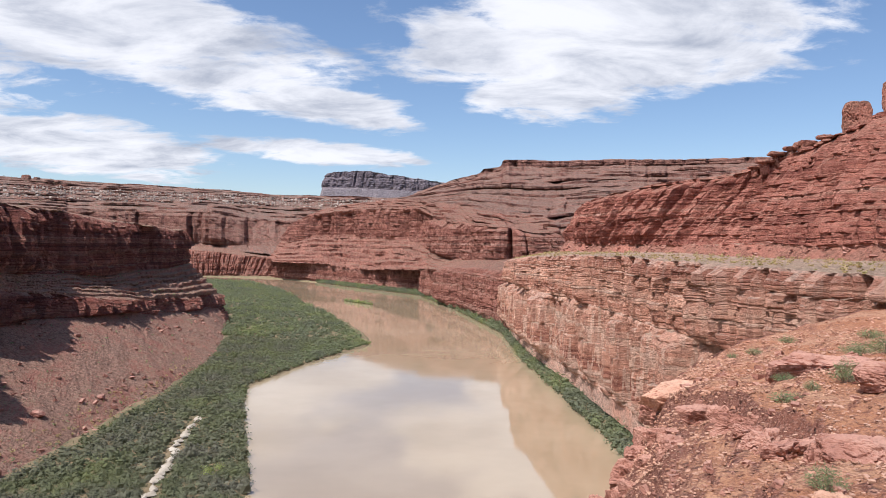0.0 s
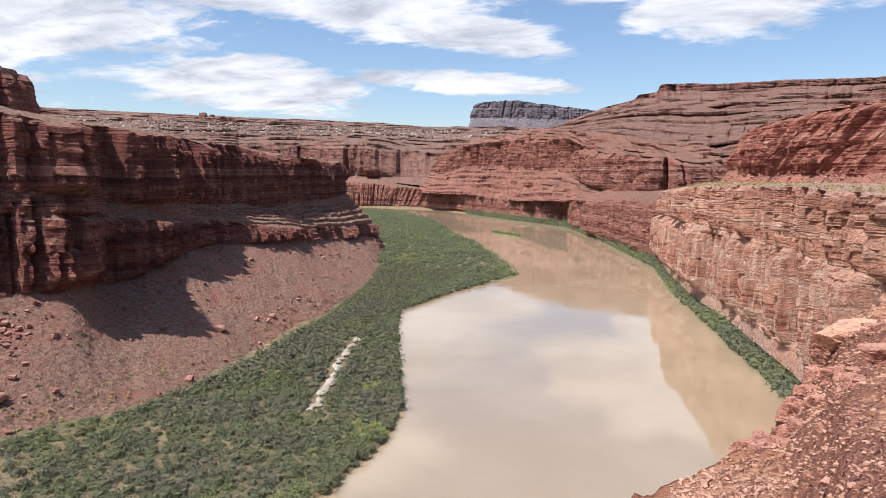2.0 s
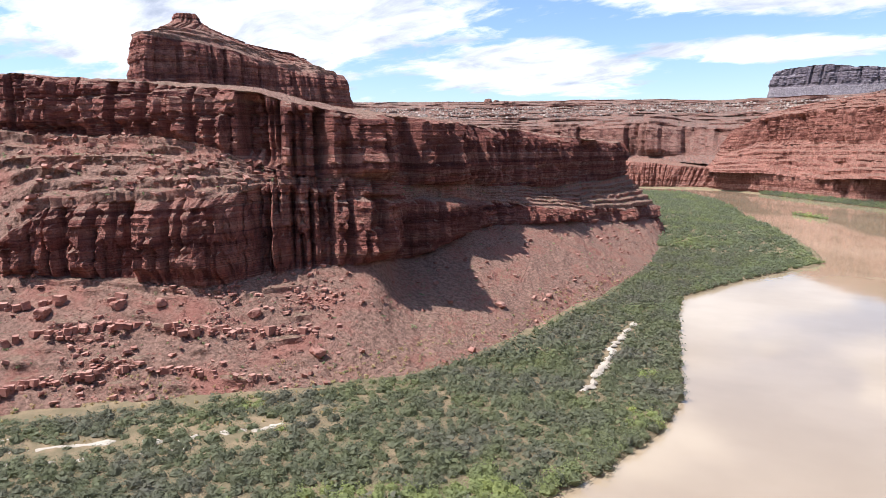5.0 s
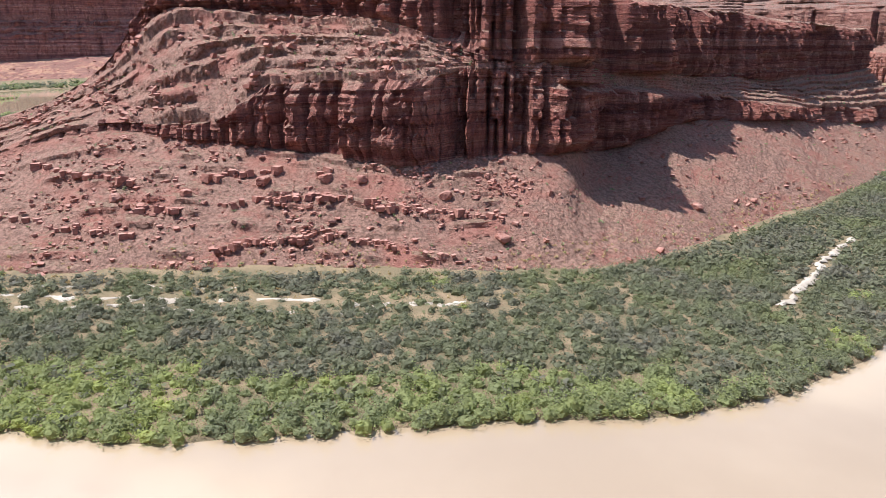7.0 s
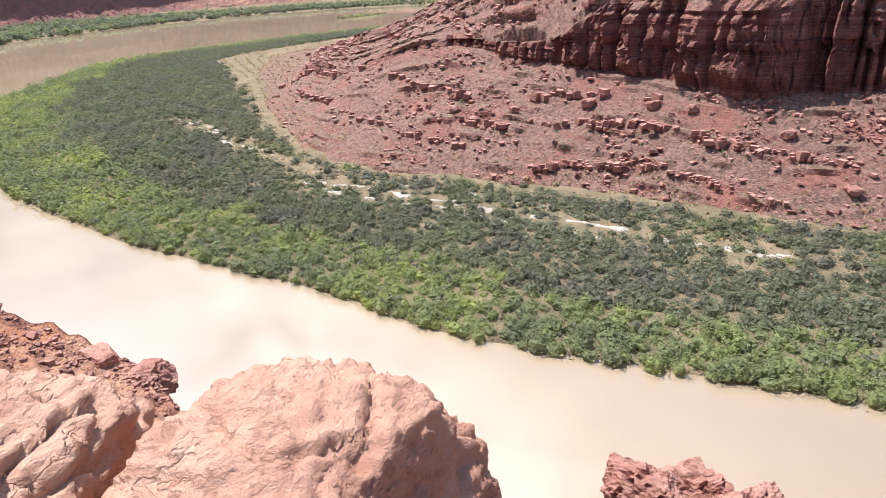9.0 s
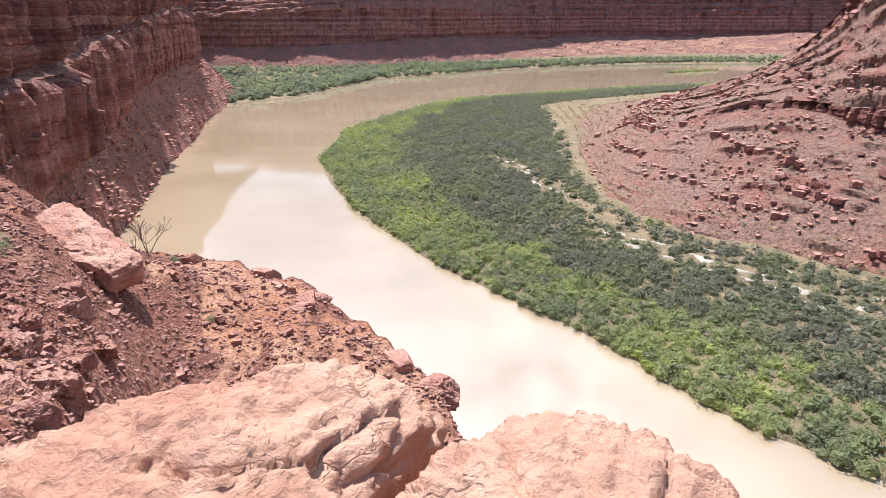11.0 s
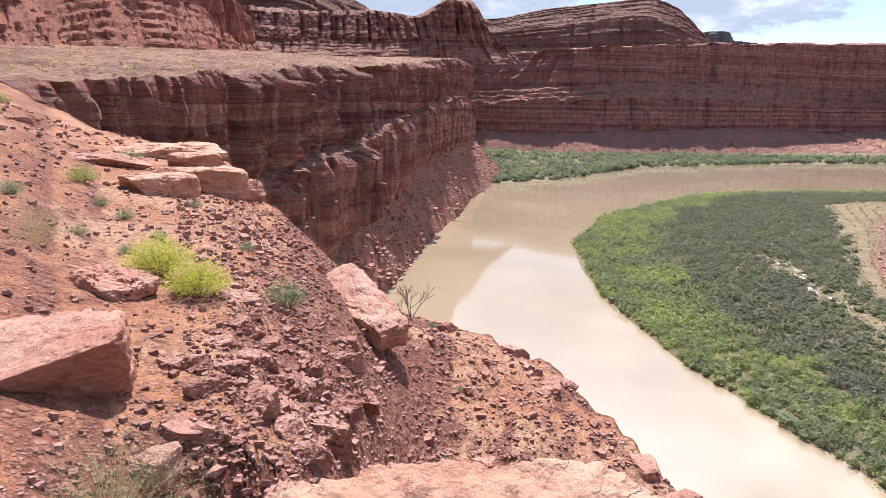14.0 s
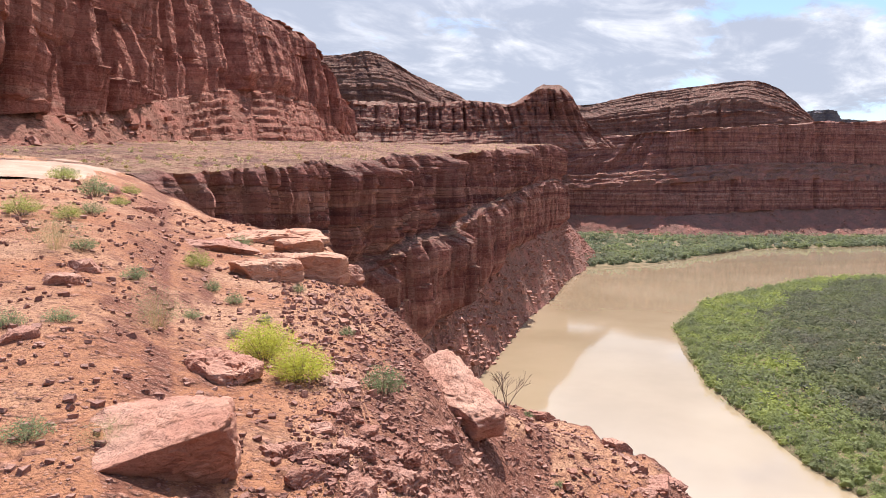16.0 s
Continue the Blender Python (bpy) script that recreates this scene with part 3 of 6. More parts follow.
    D = (D + bay[1] * (1.0 - 2.6 * np.clip(0.5 - bays * 1.6, 0, 1) ** 1.5) - bay[1] * 0.6 + 0.9 * bay[1] * fbm(S / (bay[0] * 2.3), S * 0, S * 0, 2, seed + 13)) * W
    az = np.degrees(np.arctan2(-X, Y))
    for a, hw, depth in clefts:
        dist = np.abs(az - a) * np.pi / 180 * np.hypot(X, Y)
        D = D - W * depth * np.clip(1.25 - dist / hw, 0, 1) ** 0.5
    for a, hw, depth in ribs:
        dist = np.abs(az - a) * np.pi / 180 * np.hypot(X, Y)
        D = D + np.minimum(W * 1.6, 1.0) * depth * np.clip(1.8 - 1.4 * dist / hw, 0, 1) ** 0.7
    D = D + rough * (0.35 + 0.65 * W) * fbm(X / 6, Y / 6, Z / 5, 4, seed + 4, 0.6)
    V[..., 0] += nrm[:, :1] * D
    V[..., 1] += nrm[:, 1:] * D
    gully = np.abs(fbm(S / 16, Z / 80, S * 0, 3, seed + 21)) - 0.3
    V[..., 2] += (1 - W) * rough * (1.0 * fbm(X / 8, Y / 8, Z * 0, 5, seed + 6, 0.65) + 1.2 * fbm(X / 40, Y / 40, Z * 0, 2, seed + 7) + 0.7 * gully)
    me = raw_mesh(name, V.reshape(-1, 3), grid_faces(nu, V.shape[1]), mat)
    at = me.attributes.new("steep", "FLOAT", "POINT")
    at.data.foreach_set("value", W.astype(np.float32).ravel())
    at = me.attributes.new("bedded", "FLOAT", "POINT")
    at.data.foreach_set("value", M.astype(np.float32).ravel())
    GRIDS[name + str(seed)] = (V, np.array(strip))
    return new(name, me)


def merge(parts):
    """One array pair out of many (verts, faces)."""
    vs, fs, k = [], [], 0
    for v, f in parts:
        vs.append(v)
        fs.append(f + k)
        k += len(v)
    return np.concatenate(vs), np.concatenate(fs)

# ---- the large land forms ----


def rail(*rows):
    return list(rows)


ground_me = raw_mesh("ground", [(*polar(a, d), -3.0) for d in (0.0, 1500.0, 4900.0) for a in range(0, 360, 6)],
                     [(r * 60 + i, (r + 1) * 60 + i, (r + 1) * 60 + (i + 1) % 60, r * 60 + (i + 1) % 60) for r in (0, 1) for i in range(60)], SILT)
tagged(new("ground", ground_me), "brown silty river bed and far desert floor", "ground", kind="structure")


def river():
    r = np.concatenate([np.linspace(30, 700, 40), np.linspace(720, 1900, 20)])
    az = np.radians(np.linspace(-40, 150, 100))
    A, D = np.meshgrid(az, r, indexing="ij")
    V = np.stack([-D * np.sin(A), D * np.cos(A), 0 * D], 2).reshape(-1, 3)
    ob = new("water", raw_mesh("water", V, grid_faces(100, 60, True), WATER, True))
    tagged(ob, "calm muddy brown river bending round a gooseneck", "river", kind="structure")


river()

PEN_FOOT = rail((82, 640, 0.2), (93.5, 470, 0.2), (92.5, 295, 0.9), (88.6, 219, 0.9), (78, 190, 0.9), (70, 182, 0.9), (63, 178, 0.9), (55, 173, 0.9), (45, 172, 0.9), (41, 175, 0.9),
                (36, 180, 0.9), (28.9, 215, 0.9), (22.7, 268, 0.9), (18.6, 350, 0.9), (17.4, 500, 0.9), (18.2, 650, 0.2))
peninsula = loft("gooseneck_peninsula", [
    PEN_FOOT,
    rail((78, 560, 6), (87, 470, 6), (88.5, 350, 11), (85, 285, 19), (77, 262, 30), (70, 240, 28), (64.5, 228, 27), (54, 207, 24.5), (48.9, 212, 26), (41.2, 222, 26.6),
         (38.8, 255, 22), (33, 296, 28), (25.5, 350, 25.2), (20.8, 440, 16.9), (18.3, 505, 12.8), (19.5, 640, 8)),
    rail((78, 562, 8), (87, 468, 8), (88.3, 353, 14), (84.8, 288, 21), (76.8, 264, 33), (69.8, 243, 35), (64.3, 233, 47), (53.8, 213, 49.5), (48.9, 217, 52), (41.2, 226, 47.8),
         (38.8, 259, 45), (33, 300, 40), (25.6, 353, 32.7), (21, 443, 25.3), (18.4, 510, 22.2), (19.7, 642, 18)),
    rail((76, 520, 20), (84, 440, 16), (85, 385, 21), (82, 335, 30), (77, 315, 47), (71.2, 295, 72), (66, 280, 70), (56.5, 241, 67), (49, 221, 57), (41.2, 229, 51.9),
         (38.8, 263, 49), (32.9, 315, 46), (26, 406, 41), (22.3, 486, 41), (20.5, 542, 42), (21.6, 605, 42)),
    rail((76, 522, 22), (84, 438, 18), (85, 388, 23), (81.9, 338, 32), (77, 318, 49), (71.2, 298, 84.5), (66, 284, 90), (56.5, 245, 84), (49, 225, 79.5), (41.2, 232, 74.4),
         (38.8, 267, 75), (32.9, 319, 73.5), (26, 410, 70.4), (22.3, 490, 67.8), (20.6, 546, 66.4), (21.8, 606, 66)),
    rail((74, 470, 25), (78, 440, 22), (80, 420, 28), (77, 380, 40), (72, 370, 60), (68, 350, 90), (63, 340, 93), (56, 320, 92), (50, 300, 88), (44, 310, 82),
         (41, 330, 80), (35, 380, 77), (28, 460, 74), (25, 530, 70), (23, 570, 68), (24, 610, 67)),
], ["broken", "cliff", "broken", "cliff", "top"], ROCK_DARK, 0.95, 0.78, (5.4, 2.5), (3.2, 2.2), (1.9, 1.2), 1.0, seed=2, beds=(11, 3, 6, 3, 3), ledgy=44,
    bay=(24.0, 6.0), clefts=[(50.3, 3.5, 9.0), (38.9, 3.0, 6.0), (36.8, 1.2, 3.0), (45.0, 1.6, 5.0), (31.0, 1.5, 4.0), (60, 1.5, 4)], ribs=[(36.2, 9.0, 8.0), (27.5, 9.0, 2.5), (22.0, 8.0, 2.5)])
tagged(peninsula, "dark red layered sandstone peninsula with scree slopes", "cliff", kind="structure")

butte = loft("butte", [
    rail((43.4, 480, 86), (42.6, 440, 88), (45, 428, 88), (48, 418, 88), (52, 405, 88), (56, 396, 88), (58.6, 396, 88), (59.2, 412, 88), (58.6, 450, 88)),
    rail((43.6, 480, 108), (43.1, 443, 109), (45.2, 433, 110), (48, 424, 113), (52, 411, 121), (56, 402, 124), (58.0, 402, 125.5), (58.5, 413, 125), (58, 450, 125)),
    rail((45.4, 470, 114), (45.4, 445, 115), (46.2, 442, 117), (49, 434, 121), (52, 422, 128), (54.6, 412, 131), (56.4, 412, 131), (56.6, 420, 131), (56.4, 440, 131)),
    rail((46.2, 470, 119), (46.2, 448, 120), (47, 446, 122), (50, 438, 126.5), (52.6, 428, 132), (54, 418, 135), (55.6, 418, 135), (55.8, 424, 135), (55.6, 436, 135)),
    rail((50, 460, 124), (50, 456, 124), (51, 452, 127), (52, 446, 129), (53.8, 430, 136), (54.1, 421, 140.5), (55.3, 421, 140.5), (55.4, 426, 140.5), (55.2, 432, 140)),
], ["cliff", "broken", "cliff", "ledges"], ROCK_DARK, 1.0, 0.8, (8, 2.6), (2.0, 0.9), (2.2, 0.9), 0.8, seed=5, beds=3, bay=(22, 2.5))
tagged(butte, "dark red flat-topped sandstone butte on the peninsula", "butte", kind="structure")

right_cliff = loft("bench_cliff", [
    rail((-60, 60, 3), (-40, 100, 3), (-26, 140, 4), (-18.5, 185, 4), (-15, 222, 4), (-10.2, 296, 4), (-7, 375, 3), (-5.6, 455, 3), (-5.0, 520, 3)),
    rail((-60, 63, 8), (-40, 103, 8), (-26, 143, 9), (-18.7, 188, 9), (-15, 226, 10), (-10.2, 301, 9), (-7, 381, 8), (-5.7, 458, 8), (-5.3, 520, 8)),
    rail((-60, 66, 38), (-40, 107, 38), (-26, 147, 38), (-18.8, 192, 38), (-14.8, 229, 38.5), (-10.15, 305, 38), (-6.95, 385, 36), (-5.85, 459, 35), (-5.6, 520, 34)),
    rail((-60, 68, 56), (-40, 110, 55.5), (-26, 150, 56), (-18.9, 195, 56.5), (-14.6, 232, 57.2), (-10.1, 308, 56), (-6.9, 388, 53), (-6.0, 460, 51), (-5.9, 520, 50)),
    rail((-60, 140, 57), (-40, 185, 57), (-30, 225, 57), (-24, 262, 57), (-18, 310, 57.5), (-12, 372, 57), (-9.4, 420, 56), (-8.2, 480, 54), (-8, 540, 52)),
], ["scree", "cliff", "cliff", "top"], ROCK_ORANGE, 0.9, 0.65, (13.0, 4.5), (4.0, 2.0), (1.8, 0.8), 0.5, seed=8, bay=(30, 4.5), massive=(1,))
tagged(right_cliff, "sunlit orange-pink sandstone cliff with varnish streaks", "cliff", kind="structure")

right_upper = loft("upper_red_cliff", [
    rail((-60, 140, 56), (-40, 185, 56), (-30, 225, 56), (-24, 262, 56), (-18, 310, 56.5), (-12.5, 372, 56.5), (-9.8, 425, 56), (-9.6, 500, 54)),
    rail((-60, 148, 63), (-40, 194, 63), (-30, 236, 62), (-24, 273, 61.5), (-18, 321, 61.5), (-12.7, 382, 61.5), (-10.6, 430, 64), (-10.3, 500, 62)),
    rail((-60, 175, 125), (-40, 226, 112), (-32.6, 262, 103), (-27.8, 288, 96), (-22, 322, 91), (-15, 378, 89.5), (-11.9, 430, 87), (-11.6, 500, 86)),
    rail((-60, 260, 140), (-40, 300, 122), (-33, 330, 112), (-29, 350, 104), (-24, 380, 98), (-17, 430, 94), (-13.6, 470, 91), (-13, 520, 90)),
], ["scree", "cliff", "ledges"], ROCK_RED, 1.2, 0.8, (9.0, 3.6), (3.2, 2.4), (2.0, 0.9), 1.2, seed=12, beds=4, bay=(40, 4))
tagged(right_upper, "red crumbling sandstone cliff above the bench", "cliff", kind="structure")

low_bench = loft("lower_bench_cliff", [
    rail((-6.2, 440, 1), (-4.8, 500, 1), (-0.8, 662, 1), (2, 818, 1), (6.7, 930, 1), (10.4, 1045, 1), (15.3, 1170, 1), (19, 1205, 1), (24, 1260, 1)),
    rail((-6.3, 445, 44), (-5.2, 505, 42), (-1, 668, 38), (2, 826, 32), (6.7, 940, 26), (10.4, 1056, 32), (14.6, 1180, 33), (19, 1218, 42), (24, 1275, 45)),
    rail((-9, 560, 48), (-8, 640, 46), (-2, 760, 43), (2, 900, 38), (6.7, 1010, 32), (10.4, 1120, 36), (14.6, 1260, 40), (19, 1320, 48), (24, 1380, 50)),
], ["cliff", "top"], ROCK_RUST, 1.6, 1.2, (9, 3.6), (3.2, 2.2), (2.2, 1.3), 1.2, seed=15, bay=(45, 9))
tagged(low_bench, "low red sandstone cliff along the far river bank", "cliff", kind="structure")

promontory = loft("promontory", [
    rail((-11, 740, 42), (-8.2, 630, 42), (-5.7, 620, 38), (-0.3, 700, 34), (3, 825, 29), (7, 940, 24), (11, 1035, 28), (13.3, 1085, 28), (14.4, 1240, 34)),
    rail((-10.5, 780, 62), (-8, 690, 44), (-5.7, 685, 42), (-0.8, 765, 43), (3, 890, 64), (7, 1000, 66), (10.6, 1080, 66), (12.1, 1120, 58), (13.2, 1250, 60)),
    rail((-10, 780, 74), (-7.4, 695, 72), (-5.6, 692, 77), (-1.2, 775, 83), (3, 900, 106), (7, 1012, 108), (10.2, 1088, 104), (11.2, 1130, 98), (12, 1250, 95)),
    rail((-8, 900, 100), (-5, 830, 96), (-4, 840, 100), (0.5, 900, 115), (3.5, 1000, 124), (6.5, 1100, 125), (9, 1180, 120), (9.6, 1220, 118), (10, 1300, 115)),
], ["ledges", "cliff", "ledges"], ROCK_RUST, 2.0, 1.6, (14, 5), (5, 3), (3.0, 1.4), 2.0, seed=19, beds=(6, 3, 6), bay=(50, 16))
tagged(promontory, "red sandstone promontory with dark cliff bands", "cliff", kind="structure")

big_mesa = loft("stepped_mesa", [
    rail((-40, 700, 75), (-26, 800, 80), (-16, 840, 78), (-8, 880, 66), (-4, 930, 80), (-3.5, 940, 82), (-2, 980, 95), (-1, 1000, 97), (4, 1100, 108), (8, 1300, 115)),
    rail((-40, 1000, 150), (-26, 1150, 150), (-16, 1180, 150), (-9, 1160, 140), (-5, 1180, 145), (-4.4, 1180, 146), (-2.6, 1190, 148), (-2, 1200, 149), (2, 1280, 143), (6, 1450, 140)),
    rail((-40, 1380, 222), (-26, 1450, 224), (-16, 1460, 226), (-8.5, 1440, 222), (-5.2, 1440, 221), (-4.6, 1445, 212), (-3.4, 1450, 209), (-2.9, 1455, 202), (-1.2, 1480, 194), (2.8, 1500, 160)),
    rail((-40, 1388, 240), (-26, 1458, 236), (-16, 1468, 240), (-8.5, 1448, 237), (-5.0, 1446, 237), (-4.6, 1450, 222), (-3.3, 1456, 219), (-2.9, 1462, 209), (-1.0, 1510, 203), (2.5, 1530, 170)),
    rail((-40, 1800, 240), (-26, 1800, 236), (-16, 1800, 240), (-8.5, 1800, 237), (-5.5, 1800, 237), (-5.2, 1800, 222), (-5, 1800, 219), (-5, 1800, 209), (-5, 1800, 203), (-5, 1800, 170)),
], ["ledges", "ledges", "cliff", "top"], ROCK_FAR, 5.0, 3.6, (30, 9), (7, 3), (4, 2), 2.0, seed=23, beds=9, bay=(120, 12))
tagged(big_mesa, "brown stepped mesa with a flat dark caprock", "mesa", kind="structure")

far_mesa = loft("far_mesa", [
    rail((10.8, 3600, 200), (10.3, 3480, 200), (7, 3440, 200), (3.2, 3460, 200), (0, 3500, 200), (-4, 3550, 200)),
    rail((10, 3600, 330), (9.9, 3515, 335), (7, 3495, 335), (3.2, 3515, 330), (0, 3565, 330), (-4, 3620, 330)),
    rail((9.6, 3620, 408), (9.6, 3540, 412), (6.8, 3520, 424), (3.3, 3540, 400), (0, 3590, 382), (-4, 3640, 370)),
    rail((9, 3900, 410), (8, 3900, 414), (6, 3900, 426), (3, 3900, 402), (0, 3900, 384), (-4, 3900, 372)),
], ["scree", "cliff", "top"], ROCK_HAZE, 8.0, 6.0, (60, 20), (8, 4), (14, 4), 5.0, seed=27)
tagged(far_mesa, "hazy distant mesa with sheer walls", "mesa", kind="structure")

plateau = loft("far_plateau", [
    rail((-8, 1150, 32), (0, 1150, 33), (9, 1150, 34), (13, 1150, 36), (16, 1250, 40), (19, 1310, 44), (22, 1340, 46), (28, 1380, 48), (36, 1400, 50), (46, 1400, 52)),
    rail((-8, 1180, 48), (0, 1180, 50), (9, 1180, 50), (13, 1220, 52), (16, 1300, 52), (19, 1330, 54), (22, 1370, 56), (28, 1420, 58), (36, 1440, 60), (46, 1440, 62)),
    rail((-8, 1200, 90), (0, 1200, 92), (9, 1200, 96), (13, 1300, 98), (16, 1360, 104), (19, 1350, 112), (22, 1400, 112), (28, 1450, 112), (36, 1470, 114), (46, 1480, 116)),
    rail((-8, 1700, 140), (0, 1700, 145), (8, 1700, 150), (13, 1750, 155), (16, 1760, 160), (19, 1780, 165), (22, 1800, 168), (28, 1800, 170), (36, 1800, 172), (46, 1800, 175)),
    rail((-8, 2250, 205), (0, 2200, 203), (8, 2150, 202), (13, 2150, 201), (16, 2150, 206), (19, 2180, 212), (22, 2180, 216), (28, 2180, 220), (36, 2180, 222), (46, 2180, 224)),
    rail((-8, 2900, 208), (0, 2900, 206), (8, 2900, 205), (13, 2900, 205), (16, 2900, 210), (19, 2900, 215), (22, 2900, 218), (28, 2900, 222), (36, 2900, 225), (46, 2900, 226)),
], ["scree", "cliff", "ledges", "ledges", "top"], ROCK_FAR, 7.0, 5.0, (26, 9), (6, 3), (4, 2), 2.0, seed=31, beds=8, bay=(120, 24))
tagged(plateau, "broad brown plateau with pale boulder slopes", "plateau", kind="structure")

left_wall = loft("left_bench_cliff", [
    rail((119.8, 620, 0), (120.4, 540, 0), (122.4, 442, 0), (123.4, 377, 0), (125.2, 322, 0), (127.3, 258, 0), (129.6, 213, 0), (134, 160, 0), (142, 110, 0), (152, 60, 0), (158, 30, 0)),
    rail((122.5, 650, 30), (123, 560, 32), (123.3, 480, 33), (125.2, 395, 32), (127.1, 330, 31), (129.4, 262, 24), (132.3, 207, 25), (135.6, 160, 23), (142, 125, 20), (150, 82, 18), (156, 60, 15)),
    rail((122.9, 651, 66), (123.2, 560, 65), (123.4, 484, 63.5), (125.1, 398, 60), (126.9, 333, 56), (129.0, 266, 51), (131.7, 211, 48), (135.6, 160, 46), (141.2, 122, 44), (149.0, 81, 42), (156.4, 60, 40)),
    rail((123.0, 652, 70), (123.3, 560, 68), (123.6, 488, 66), (125.3, 402, 63), (127.1, 337, 58.5), (129.3, 271, 53.5), (132.2, 216, 50), (136.2, 164, 48), (141.8, 123, 46), (149.3, 82, 44), (156.7, 61, 42)),
    rail((123.3, 652, 96), (123.6, 560, 93), (123.8, 490, 89.5), (125.4, 405, 84.5), (127.2, 340, 79.5), (129.5, 275, 75), (132.4, 220, 71.3), (136.5, 166, 67.5), (142, 122, 64.6), (149.5, 82, 62.1), (156.9, 62, 61)),
    rail((128, 700, 100), (130, 640, 98), (133, 560, 94), (136, 500, 91), (139, 430, 88), (142, 382, 85.5), (146, 312, 80.5), (152, 242, 75), (160, 172, 69.5), (170, 138, 67), (182, 132, 66)),
], ["scree", "cliff", "ledges", "cliff", "top"], ROCK_WALL, 1.0, 0.85, (10.0, 4.0), (3.6, 1.8), (1.8, 0.75), 0.9, seed=36, beds=1, bay=(24, 6.0), massive=(1,))
tagged(left_wall, "shaded dark red sandstone wall under a grassy bench", "cliff", kind="structure")

left_upper = loft("upper_left_cliff", [
    rail((139.5, 470, 89), (140, 420, 86), (141.5, 392, 85), (143, 360, 84), (147, 300, 79.5), (154, 220, 72.5), (160, 165, 68.5), (165, 132, 66.5), (176, 125, 65.5)),
    rail((139.9, 474, 94), (140.5, 426, 92), (141.9, 402, 96), (143.7, 380, 106), (147.8, 326, 104), (154.6, 238, 88), (160.6, 178, 77), (165.6, 144, 73), (176, 137, 72)),
    rail((140.5, 478, 110), (141, 434, 116), (142.5, 418, 138), (144.6, 402, 148), (149, 352, 151), (156, 264, 153), (162, 204, 153), (166, 160, 152), (176, 152, 152)),
    rail((143, 540, 114), (143.5, 500, 120), (145, 480, 142), (147, 460, 152), (151, 420, 156), (158, 330, 158), (164, 270, 158), (170, 250, 158), (178, 240, 158)),
], ["broken", "cliff", "ledges"], ROCK_RED, 1.2, 0.75, (15, 4.5), (6.0, 2.2), (2.4, 0.9), 1.2, seed=40, beds=6, bay=(34, 9), massive=(1,))
tagged(left_upper, "tall red sandstone cliff above the grassy bench", "cliff", kind="structure")

mesa_left = loft("stepped_mesa", [
    rail((150, 1010, 100), (142, 1000, 100), (136, 985, 100), (130, 1030, 105), (126, 1110, 110)),
    rail((150, 1080, 220), (142, 1060, 215), (138, 1040, 215), (132, 1080, 180), (128, 1150, 150)),
    rail((150, 1100, 262), (142, 1100, 264), (138.8, 1090, 271), (135, 1120, 240), (129.6, 1200, 200)),
    rail((150, 1400, 266), (144, 1400, 268), (140, 1400, 273), (137, 1400, 255), (133, 1400, 220)),
], ["ledges", "ledges", "top"], ROCK_FAR, 4.0, 3.0, (30, 9), (6, 3), (4, 2), 2.0, seed=44, beds=10, bay=(90, 20))
tagged(mesa_left, "brown stepped mesa rising behind the bench", "mesa", kind="structure")

ridge = loft("pinnacle_ridge", [
    rail((142, 700, 90), (136, 740, 95), (130, 760, 98), (126.5, 780, 100), (123.6, 790, 102), (120.4, 800, 104), (118.6, 820, 106)),
    rail((142, 740, 120), (136, 775, 122), (130, 790, 124), (126.8, 800, 128), (124.2, 805, 136), (121.4, 812, 124), (119.2, 830, 116)),
    rail((142, 770, 158), (136, 800, 156), (130.2, 812, 162), (127.4, 815, 155), (124.4, 815, 174), (122.6, 820, 171), (120.6, 840, 121)),
    rail((142, 860, 160), (136, 870, 158), (130.2, 850, 164), (127.4, 840, 157), (124.3, 828, 180), (122.9, 832, 178), (120.8, 860, 122)),
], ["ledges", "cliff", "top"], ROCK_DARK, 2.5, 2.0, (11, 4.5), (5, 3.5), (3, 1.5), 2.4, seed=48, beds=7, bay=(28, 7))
tagged(ridge, "dark ledged ridge ending in a rock pinnacle", "ridge", kind="structure")

# mesa stands backlit; some of its shade is put into the rock colour
mesa_right = loft("stepped_mesa", [
    rail((126, 1445, 130), (121, 1410, 130), (115, 1378, 132), (109, 1362, 135), (105, 1392, 138), (102, 1425, 140)),
    rail((126, 1480, 215), (121.5, 1450, 205), (115, 1420, 215), (109.5, 1400, 225), (106.3, 1430, 200), (104, 1450, 165)),
    rail((126, 1520, 236), (121.7, 1500, 234), (115, 1480, 256), (109.1, 1460, 265), (107.4, 1470, 253), (104.8, 1500, 192)),
    rail((126, 1800, 236), (121.7, 1800, 236), (115, 1800, 258), (110, 1800, 266), (109, 1800, 254), (108, 1800, 200)),
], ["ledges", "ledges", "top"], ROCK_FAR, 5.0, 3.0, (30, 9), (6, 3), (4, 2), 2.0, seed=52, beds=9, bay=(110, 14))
tagged(mesa_right, "dark backlit tilted mesa with banded ledges", "mesa", kind="structure")

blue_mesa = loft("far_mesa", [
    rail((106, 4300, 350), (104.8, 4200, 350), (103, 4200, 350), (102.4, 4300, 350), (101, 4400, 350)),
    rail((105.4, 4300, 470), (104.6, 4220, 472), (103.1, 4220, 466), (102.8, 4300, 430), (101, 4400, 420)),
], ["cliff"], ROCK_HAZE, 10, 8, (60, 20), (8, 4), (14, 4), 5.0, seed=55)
tagged(blue_mesa, "hazy blue far mesa on the horizon", "mesa", kind="structure")

